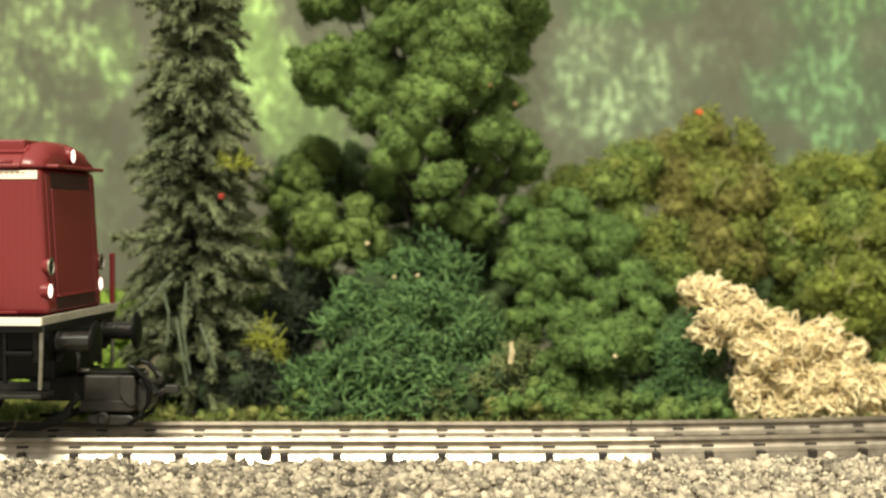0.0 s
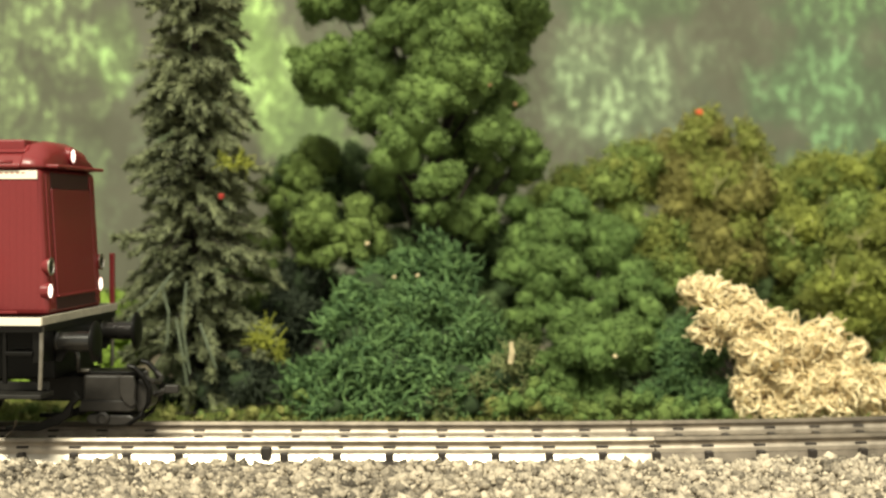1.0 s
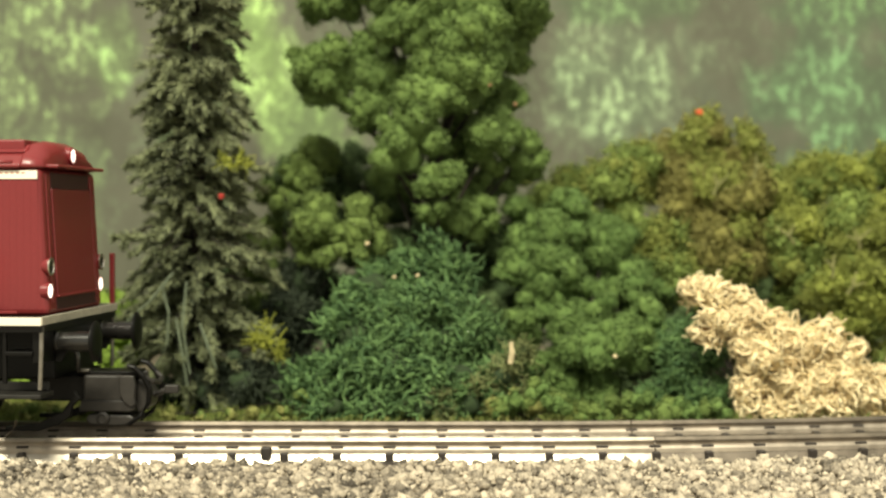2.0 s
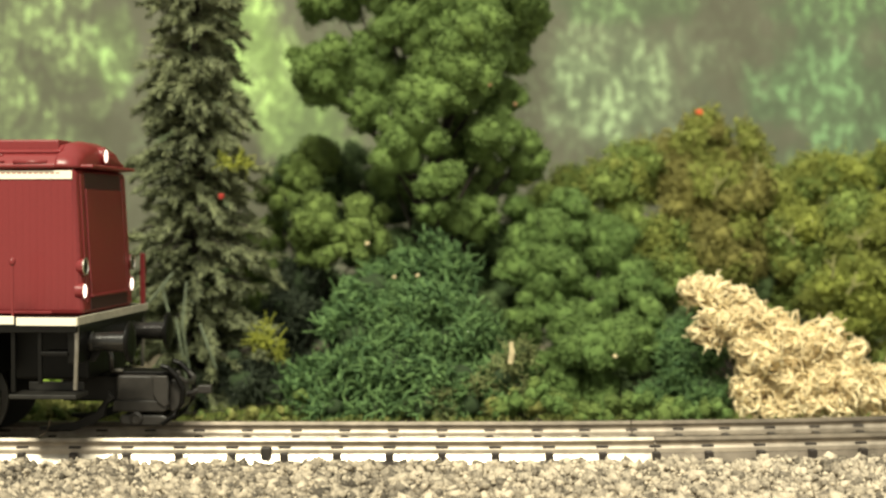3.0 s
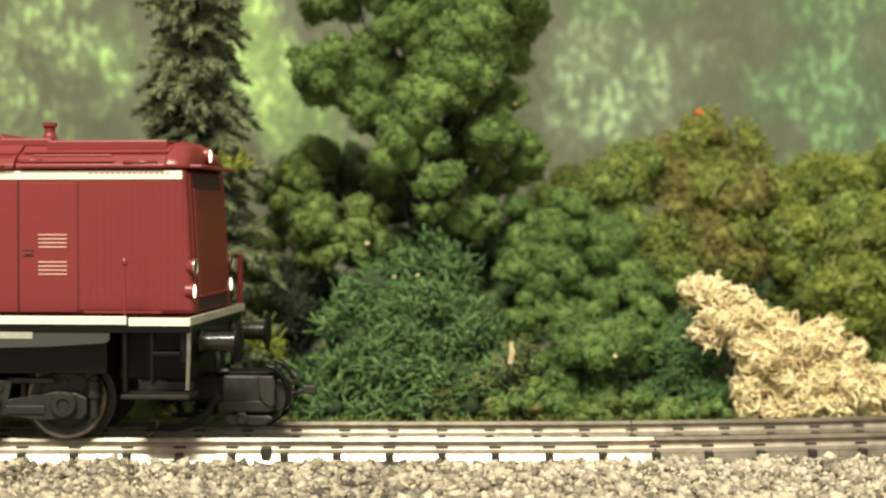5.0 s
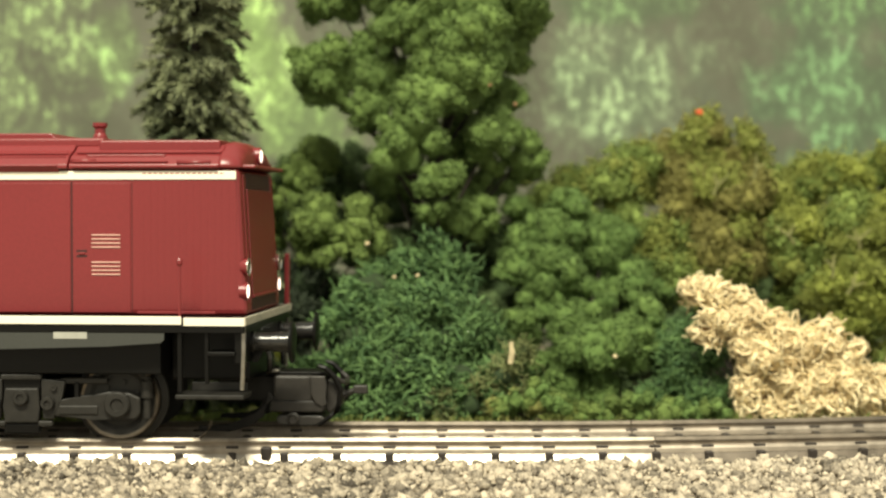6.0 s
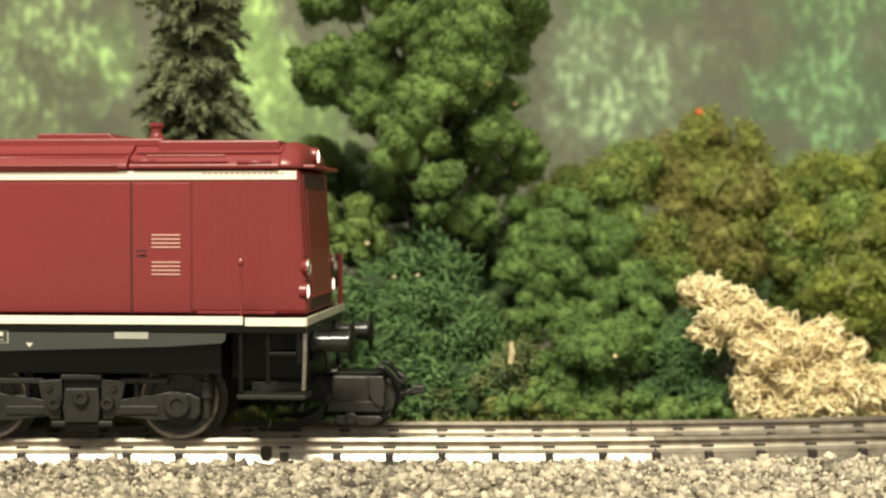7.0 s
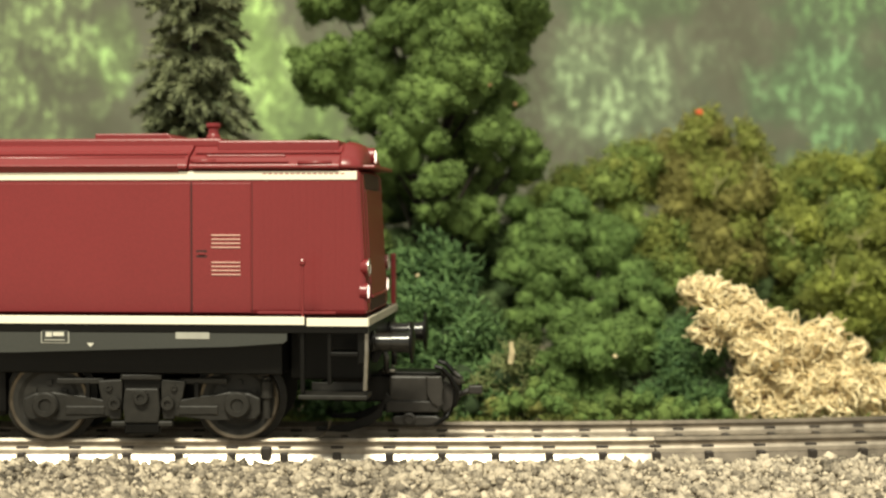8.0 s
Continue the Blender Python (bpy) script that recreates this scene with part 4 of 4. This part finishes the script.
def lumps_of(clumps, rng, per_clump, least=1.3, most=3.4):
    """Irregular lumps heaped through each clump: centre, radii, turn, outward way."""
    out = []
    for x, y, z, r in clumps:
        c = np.array((x, y, z))
        n = max(4, int(per_clump * (r / 6.0) ** 1.4))
        for _ in range(n):
            d = sphere_dirs(rng, 1)[0]
            q = min(most, max(min(least, r * 0.5), r * rng.uniform(0.26, 0.54)))
            p = c + d * max(0.0, r - q * 0.6) * rng.uniform(0.45, 1.08) * np.array((1.05, 0.8, 0.95))
            out.append((p, q * rng.uniform(0.7, 1.3, 3), turns(rng, 1)[0], d))
    return out


def folds(u, k):
    """The lump's own folds, as a factor on its radius."""
    return 1 + sum(a * np.sin(u @ kk + i * 1.7) for i, (a, kk) in enumerate(zip((0.15, 0.12, 0.10, 0.07), k)))


def coat(lumps, rng, density, fuzz, body):
    """Places and normals over the outer side of the lumps, and the lumps' solid bodies (verts, faces)."""
    v0, f0 = icosphere(2)
    cs, ns, vs, fs = [], [], [], []
    for i, (p, q, m, d) in enumerate(lumps):
        n = int(4 * math.pi * np.mean(q) ** 2 * density)
        u = sphere_dirs(rng, n)
        k = sphere_dirs(rng, 4) * np.array((3.0, 4.5, 7.0, 11.0))[:, None]
        w = (u * q * (folds(u, k) * rng.uniform(*fuzz, n))[:, None]) @ m.T
        keep = ((w @ d) > -0.3 * np.mean(q)) & (((u @ m.T)[:, 1] < 0.35) | (rng.random(n) < 0.35))
        cs.append(p + w[keep])
        ns.append((u @ m.T)[keep])
        vs.append(p + (v0 * q * (body * folds(v0, k) + rng.normal(scale=0.05, size=len(v0)))[:, None]) @ m.T)
        fs.append(f0 + i * len(v0))
    return np.concatenate(cs), np.concatenate(ns), np.concatenate(vs), np.concatenate(fs)


def foam(name, clumps, mat, rng, parent, lumps=13, grain=0.36, density=4.0, fuzz=(0.90, 1.08), tilt=0.42, body=0.90, accent=None, twigs=0):
    """Crumbly clump foliage: heaps of irregular lumps coated with small flakes."""
    heap = lumps_of(clumps, rng, lumps)
    shades = [mat, *(accent or [])]
    pick = rng.integers(0, len(shades), len(heap))
    groups = [(name if i == 0 else "tinted_foliage", [h for h, k in zip(heap, pick) if k == i], m) for i, m in enumerate(shades)]
    first = None
    for nm, hs, mt in groups:
        at, normals, bv, bf = coat(hs, rng, density, fuzz, body)
        v, f = flakes(rng, at, grain * rng.uniform(0.6, 1.4, len(at)), normals, tilt)
        ob = finish(nm, mesh_from(nm, np.concatenate([v, bv]), np.concatenate([f, bf + len(v)])), mt, first or parent)
        first = first or ob
    if twigs:
        # fine wisps that stand out of the lumps and break their outline
        at = np.repeat(np.array([h[0] for h in heap]), twigs * 4, axis=0)
        ways = sphere_dirs(rng, len(at)) + np.array((0, -0.3, 0.4))
        radii = np.repeat(np.array([np.mean(h[1]) for h in heap]), twigs * 4)
        v, f = tubes(rng, at + ways * (radii * 0.7)[:, None], ways, 2.3, 0.13, 0.5, 2)
        finish("twig_fringe", mesh_from("twig_fringe", v, f), mat, first)
    return first


def lichen(name, clumps, mat, rng, parent, count, length, radius, heart=None, bend=0.6, steps=3, lay=0.0, wrap=False):
    """Springy lichen: threads that curl out of and across the clumps."""
    heap = lumps_of(clumps, rng, 14 if wrap else 12, 1.4, 4.0)
    total = sum(np.mean(h[1]) ** 2 for h in heap)
    ws, ds = [], []
    for p, q, m, o in heap:
        n = int(count * np.mean(q) ** 2 / total)
        d = sphere_dirs(rng, n)
        ws.append(p + (d * q * rng.uniform(0.6 + 0.25 * lay, 1.0, (n, 1))) @ m.T)
        way = d * 0.6 + o * 0.3 + rng.normal(scale=0.7, size=(n, 3))
        ds.append(way - d * (np.sum(way * d, axis=1) * lay + 0.3 * lay)[:, None])
    if wrap:
        lines = []
        for p, q, m, o in heap:
            n = int(count * np.mean(q) ** 2 / total)
            u = sphere_dirs(rng, n)
            t = np.cross(u, sphere_dirs(rng, n))
            t /= np.linalg.norm(t, axis=1)[:, None]
            w = np.cross(u, t)
            arc = length * rng.uniform(0.5, 1.3, n) / np.mean(q)
            lift, curl, phase = rng.uniform(0.72, 1.22, n), rng.normal(scale=0.6, size=n), rng.uniform(0, 6, n)
            rows = []
            for s in np.linspace(0, 1, steps):
                a = (arc * s)[:, None]
                x = u * np.cos(a) + t * np.sin(a) + w * (curl * math.sin(3 * s) + 0.15 * np.sin(phase + 7 * s))[:, None]
                x *= (lift + 0.16 * np.sin(phase + 5 * s))[:, None]
                rows.append(p + (x * q) @ m.T)
            lines.append(np.stack(rows, 1))
        v, f = along_lines(rng, np.concatenate(lines), radius)
        loose = rng.random(len(np.concatenate(ws))) < 0.45
        v2, f2 = tubes(rng, np.concatenate(ws)[loose], np.concatenate(ds)[loose], 2.5, radius, 0.5, 4)
        v, f = np.concatenate([v, v2]), np.concatenate([f, f2 + len(v)])
    else:
        v, f = tubes(rng, np.concatenate(ws), np.concatenate(ds), length, radius, bend, steps)
    ob = finish(name, mesh_from(name, v, f), mat, parent)
    # added cores, coloured dark for the shade deep between the threads
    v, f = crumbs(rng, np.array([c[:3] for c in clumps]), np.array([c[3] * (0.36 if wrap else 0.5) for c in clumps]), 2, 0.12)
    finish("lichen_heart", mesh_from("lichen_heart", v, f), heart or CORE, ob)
    return ob


def limbs(clumps, base, rng, parent, thick=1.6):
    """A tapered trunk and a limb to each clump."""
    top = np.mean([c[:3] for c in clumps], axis=0)
    b = Vector(base)
    t = Vector(top)
    bm = rod([b, b.lerp(t, 0.4) + Vector((0.8, 0.3, 0)), t], [thick, thick * 0.8, thick * 0.5], 10)
    for x, y, z, r in clumps:
        p = b.lerp(t, min(0.95, max(0.15, (z - b.z) / max(1, t.z - b.z) * 0.6)))
        q = Vector((x, y, z))
        rod([p, p.lerp(q, 0.5) + Vector((0, 0, -0.6)), q], [thick * 0.45, thick * 0.3, thick * 0.12], 6, bm)
    return part("trunk", bm, BARK, parent)


def plant(name, label, category, base):
    ob = thing(name, pose(base[0] * MM, base[1] * MM, base[2] * MM), label, category)
    return ob


def local(clumps, base):
    return [(x - base[0], y - base[1], z - base[2], r) for x, y, z, r in clumps]


GROUND = 3.2


def base_of(clumps):
    return (float(np.mean([c[0] for c in clumps])), float(np.mean([c[1] for c in clumps])), GROUND)


def foam_plant(name, clumps, mat, seed, label, category, **more):
    rng = np.random.default_rng(seed)
    base = base_of(clumps)
    p = plant(name, label, category, base)
    limbs(local(clumps, base), (0, 0, -0.2), rng, p, more.pop("thick", 0.7))
    foam("crown", local(clumps, base), mat, rng, p, **more)
    return p


def lichen_plant(name, clumps, mat, seed, label, category, count, length, radius, **more):
    rng = np.random.default_rng(seed)
    base = base_of(clumps)
    p = plant(name, label, category, base)
    lichen("threads", local(clumps, base), mat, rng, p, count, length, radius, **more)
    return p


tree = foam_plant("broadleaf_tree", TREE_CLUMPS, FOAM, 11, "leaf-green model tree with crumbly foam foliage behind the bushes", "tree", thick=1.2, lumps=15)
foam_plant("foam_bush", BACK_FOAM, FOAM_SHADE, 16, "green foam bush under the tree, coloured dark as in shade", "bush", lumps=10, density=2.0, grain=0.36)
foam_plant("shade_filler_row", DEEP_ROW, FOAM_SHADE, 29, "added foam filler before the backdrop, coloured dark as in shade", "hedge", lumps=8, density=1.6, grain=0.45)
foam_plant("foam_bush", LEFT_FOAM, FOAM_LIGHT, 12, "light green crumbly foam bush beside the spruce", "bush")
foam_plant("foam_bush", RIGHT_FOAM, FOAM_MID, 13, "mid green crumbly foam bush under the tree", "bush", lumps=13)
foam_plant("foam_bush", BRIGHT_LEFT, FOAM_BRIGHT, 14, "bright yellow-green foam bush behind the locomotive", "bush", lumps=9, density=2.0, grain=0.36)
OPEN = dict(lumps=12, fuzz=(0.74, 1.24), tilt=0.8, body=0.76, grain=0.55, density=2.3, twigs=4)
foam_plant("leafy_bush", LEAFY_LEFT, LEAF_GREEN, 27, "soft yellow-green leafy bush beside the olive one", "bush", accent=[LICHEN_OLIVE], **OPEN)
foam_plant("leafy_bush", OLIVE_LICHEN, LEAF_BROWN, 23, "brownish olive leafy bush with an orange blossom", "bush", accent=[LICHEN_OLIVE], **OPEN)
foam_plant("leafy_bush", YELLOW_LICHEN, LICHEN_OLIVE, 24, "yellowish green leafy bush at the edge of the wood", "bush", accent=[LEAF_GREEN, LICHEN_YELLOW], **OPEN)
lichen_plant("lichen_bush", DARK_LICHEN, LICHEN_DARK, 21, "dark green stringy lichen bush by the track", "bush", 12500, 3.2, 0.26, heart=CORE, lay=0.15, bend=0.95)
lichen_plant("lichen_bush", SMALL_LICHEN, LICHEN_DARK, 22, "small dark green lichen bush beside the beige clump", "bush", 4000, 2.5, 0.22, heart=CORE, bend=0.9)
lichen_plant("lichen_bush", SIDE_DARK, LICHEN_SHADE, 25, "grey-green lichen bush around the spruce's foot, coloured dark as in shade", "bush", 7000, 2.4, 0.18, heart=CORE)
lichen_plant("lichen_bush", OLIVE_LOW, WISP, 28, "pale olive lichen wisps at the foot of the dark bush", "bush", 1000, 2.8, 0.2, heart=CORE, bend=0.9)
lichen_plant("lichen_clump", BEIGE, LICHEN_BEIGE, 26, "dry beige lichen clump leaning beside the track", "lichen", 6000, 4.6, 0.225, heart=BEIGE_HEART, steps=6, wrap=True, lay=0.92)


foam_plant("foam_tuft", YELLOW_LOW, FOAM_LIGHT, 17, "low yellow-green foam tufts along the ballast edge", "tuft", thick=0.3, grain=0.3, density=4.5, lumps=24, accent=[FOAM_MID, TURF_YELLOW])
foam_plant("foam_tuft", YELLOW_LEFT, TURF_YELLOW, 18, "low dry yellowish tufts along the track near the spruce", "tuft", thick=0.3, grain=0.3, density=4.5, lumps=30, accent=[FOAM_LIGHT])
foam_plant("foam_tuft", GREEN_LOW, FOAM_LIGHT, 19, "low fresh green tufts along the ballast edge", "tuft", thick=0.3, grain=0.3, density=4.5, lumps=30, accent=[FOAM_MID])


def spruce():
    rng = np.random.default_rng(31)
    base = (-42.8, 46.0, GROUND)
    p = plant("spruce_tree", "dark green model spruce with drooping needled branches", "tree", base)
    height = 118.0
    part("trunk", rod([(0, 0, -0.2), (0.3, 0, 40), (0, 0, 80), (0, 0, height)], [1.5, 1.2, 0.8, 0.2], 10), BARK, p)
    ws, ds, rods = [], [], bmesh.new()
    z = 6.0
    while z < height - 2:
        k = z / height
        reach = (11.6 * (1 - k) ** 0.62 + 0.9) * (1 + 0.15 * math.sin(z * 0.45 + 0.6)) * (1 + 0.6 * max(0.0, 0.36 - k))
        count = 17 if k > 0.1 else 13
        for a in np.arange(0, 2 * math.pi, 2 * math.pi / count) + rng.uniform(0, 6):
            L = reach * rng.choice((0.6, 0.82, 0.95, 1.02, 1.1)) * rng.uniform(0.9, 1.1)
            a += rng.normal(scale=0.16)
            out = np.array((math.cos(a), math.sin(a), 0))
            droop = rng.uniform(0.10, 0.72)
            zs = z + rng.normal(scale=0.9)
            n = int(L * 12.5)
            u = rng.uniform(0.12, 1, n) ** 0.75
            at = np.outer(u * L, out) + np.column_stack([np.zeros(n), np.zeros(n), zs + 0.14 * L * u - droop * L * u * u])
            side = np.array((-out[1], out[0], 0))
            fan = rng.uniform(-0.9, 0.9, (n, 1)) * (1 - 0.6 * u[:, None])
            slope = out[None] + np.column_stack([np.zeros(n), np.zeros(n), 0.14 - 2 * droop * u])
            at += side * fan * 0.9
            ws.append(at)
            ds.append(slope + side * fan * 0.8 + rng.normal(scale=0.38, size=(n, 3)))
            tip = Vector((out * L).tolist()) + Vector((0, 0, zs + 0.14 * L - droop * L))
            rod([(0, 0, zs), Vector((0, 0, zs)).lerp(tip, 0.5) + Vector((0, 0, 0.16 * L)), tip], [0.3, 0.22, 0.1], 4, rods)
        z += 2.6 * (0.75 + 0.5 * (1 - k))
    v, f = tubes(rng, np.concatenate(ws), np.concatenate(ds), 1.55, 0.195, 0.12, 1)
    finish("needles", mesh_from("needles", v, f), SPRUCE, p)
    part("branch_work", rods, BARK, p)
    foam("yellow_sprig", [(6.8, -8.0, 43.8, 1.1), (8.8, -8.0, 44.2, 1.1), (10.2, -7.6, 43.4, 0.8)], FOAM_YELLOW, rng, p, lumps=14, grain=0.34, density=2.6, fuzz=(0.4, 1.7), tilt=1.0, body=0.4, twigs=1)
    foam("yellow_sprig", [(12.6, -10.5, 14.3, 1.9), (14.6, -11.0, 13.6, 1.9), (16.2, -11.0, 11.6, 1.4), (13.4, -10.5, 16.2, 1.2)], FOAM_YELLOW, rng, p, lumps=16, grain=0.36, density=2.4, fuzz=(0.4, 1.7), tilt=1.0, body=0.4, twigs=1)
    part("sprig_stem", rod([(9, -7, 12), (12, -9.5, 13), (16, -10.8, 11.6)], [0.4, 0.3, 0.15], 6), BARK, p)
    twigs = bmesh.new()
    for pts in (((-3.4, -13, 23), (-2.0, -15, 19), (-2.2, -15.5, 14), (-4.0, -15.5, 10.5)), ((-1.6, -13, 25.5), (-5, -15, 21), (-9.5, -15, 17)),
                ((0.6, -13, 24), (0.2, -15, 17), (1.4, -15, 9)), ((2.6, -12, 17), (4.5, -14.5, 13), (5.6, -14.5, 10)), ((-1.2, -13, 18), (0.2, -14.8, 12), (1.0, -15, 7))):
        rod([Vector(q) for q in pts], 0.22, 6, twigs)
    part("bare_twig", twigs, TWIG, p, "pale bare twigs")


spruce()


def sprig(at, spread, seed):
    """A pale forked lichen sprig that stands out of the bush."""
    rng = np.random.default_rng(seed)
    bm = bmesh.new()
    base = Vector((0, 0, 0))
    fork = Vector((rng.normal() * 0.5, -0.6, spread * 0.5))
    rod([base, fork], [0.32, 0.26], 6, bm)
    for k in range(3):
        rod([fork, fork + Vector((rng.normal() * spread * 0.35, -0.3, spread * (0.3 + 0.2 * k)))], [0.26, 0.12], 6, bm)
    ob = part("lichen_sprig", bm, SPRIG)
    ob.matrix_basis = pose(*[c * MM for c in at], 0, float(rng.uniform(-40, 40)), 0)
    tagged(ob, "pale forked lichen sprig growing out of the leafy bush", "sprig", "sprigs in the bush")


for i, (x, y, z) in enumerate(((57.0, 62.0, 45.0), (73.0, 57.0, 24.0), (70.0, 56.0, 27.0), (76.0, 60.0, 32.0), (50.0, 64.0, 42.0), (64.0, 60.0, 33.0))):
    sprig((x, y, z), 3.4, 60 + i)


def turf(name, x0, x1, y0, y1, mat, n, tall, seed, label):
    rng = np.random.default_rng(seed)
    s, off = rng.uniform(x0, x1, n), rng.uniform(y0, y1, n)
    xy = np.array([on_track(a, b) for a, b in zip(s, off)])
    keep = np.sin(xy[:, 0] * 0.9 + seed) + np.sin(xy[:, 0] * 0.33) + rng.normal(scale=0.6, size=n) > -0.6
    w = np.column_stack([xy, np.full(n, 3.1) + (off - y0) * 0.05])[keep]
    d = np.column_stack([rng.normal(scale=0.6, size=len(w)), rng.normal(scale=0.6, size=len(w)), np.ones(len(w))])
    v, f = tubes(rng, w, d, tall, 0.2, 0.4, 2)
    tagged(finish(name, mesh_from(name, v, f), mat), label, "grass", kind="stuff")


turf("grass", -90, 90, 14.5, 40, TURF, 11000, 2.8, 41, "short green turf fibres along the track")
turf("dry_grass", -60, 22, 14.0, 22, TURF_YELLOW, 6000, 2.7, 42, "yellowish dry turf fibres along the track")

turf("dry_grass", -80, -43, 34, 60, TURF_YELLOW, 6000, 2.8, 43, "yellowish dry turf fibres between the bushes")


def soil():
    """Low earth bank behind the track, rising to the backdrop."""
    bm = bmesh.new()
    rows = []
    for i in range(19):
        y = 13.5 + i * 8.0
        row = []
        for j in range(61):
            x = -240 + j * 8
            z = 3.0 + 0.5 * min(1, i / 2) + 0.02 * max(0, y - 30) + 0.5 * noise.noise(Vector((x * 0.05, y * 0.05, 0)))
            lift = max(0.0, x - 20) ** 2 / 720 * (1 if i < 6 else 0)
            row.append(bm.verts.new((x, y + min(lift, 8), z if i else 2.0)))
        rows.append(row)
    for a, b in zip(rows, rows[1:]):
        for j in range(60):
            bm.faces.new((a[j], a[j + 1], b[j + 1], b[j]))
    tagged(part("soil_bank", bm, EARTH, smooth=True), "dark brown earth under the plants", "earth", kind="structure")


soil()


def fleck(name, at, size, mat, label, category, seed, group=""):
    rng = np.random.default_rng(seed)
    n = 14
    v, f = crumbs(rng, sphere_dirs(rng, n) * size * 0.6, np.full(n, size * 0.5), 1)
    ob = finish(name, mesh_from(name, v, f), mat)
    ob.location = [c * MM for c in at]
    tagged(ob, label, category, group)


fleck("flower_fleck", (48.3, 70.0, 57.5), 0.75, ORANGE, "orange flock blossom on the olive bush", "blossom", 1)
fleck("flower_fleck", (-50.8, 25.5, 8.6), 1.0, FLECK, "rusty orange flock blossom low beside the track", "blossom", 3)
fleck("berry_fleck", (-36.2, 31.0, 41.2), 0.55, REDDOT, "red flock berry on a spruce branch", "berry", 2)
for i, (at, size, mat, word) in enumerate((((-13.1, 46.0, 33.2), 0.42, STRAW, "pale"), ((-4.2, 34.0, 28.2), 0.35, STRAW, "pale"), ((-8.0, 33.0, 28.0), 0.35, STRAW, "pale"),
                                          ((8.0, 44.0, 60.5), 0.34, FLECK, "brown"), ((12.8, 52.0, 57.8), 0.36, FLECK, "brown"), ((28.0, 30.0, 15.2), 0.38, STRAW, "pale"))):
    fleck("flock_fleck", at, size, mat, word + " fleck of flock caught in the foliage", "fleck", 10 + i, "flecks in the foliage")
straw = part("straw_stalk", rod([(0, 0, 0), (0.3, -0.1, 1.6), (0.1, -0.2, 3.4)], [0.42, 0.5, 0.3], 8), STRAW)
straw.matrix_basis = pose(0.0106, 0.022, 0.0148)
tagged(straw, "short pale straw stalk stuck in the lichen bush", "straw")


# ---- what moves: the locomotive draws forward, its wheels roll ----
RUN = [(0.0, 0.0), (1.7, 0.0), (2.1, 0.0), (2.3, 0.35), (2.55, 1.50), (2.8, 3.23), (3.0, 4.68), (3.25, 6.45), (3.5, 8.3), (3.75, 10.2), (4.0, 12.2),
       (4.25, 14.0), (4.5, 15.8), (4.7, 17.36), (5.0, 19.55), (5.25, 21.4), (5.5, 23.25), (5.8, 25.4), (6.0, 26.8), (6.25, 28.65), (6.5, 30.6),
       (6.75, 32.7), (7.0, 34.95), (7.25, 36.95), (7.5, 38.93), (7.75, 41.0), (8.0, 43.1)]
START_X = -51.6


def motions():
    walk(loco, [(t, pose((START_X + d) * MM, 0, (RAIL_TOP + 0.05 - 0.002 * d) * MM, 0, PITCH, YAW)) for t, d in RUN])
    for wheel, cx in WHEELS:
        walk(wheel, [(t, pose(cx * MM, 0, WHEEL_R * MM, 0, math.degrees(d / WHEEL_R), 0)) for t, d in RUN])


motions()
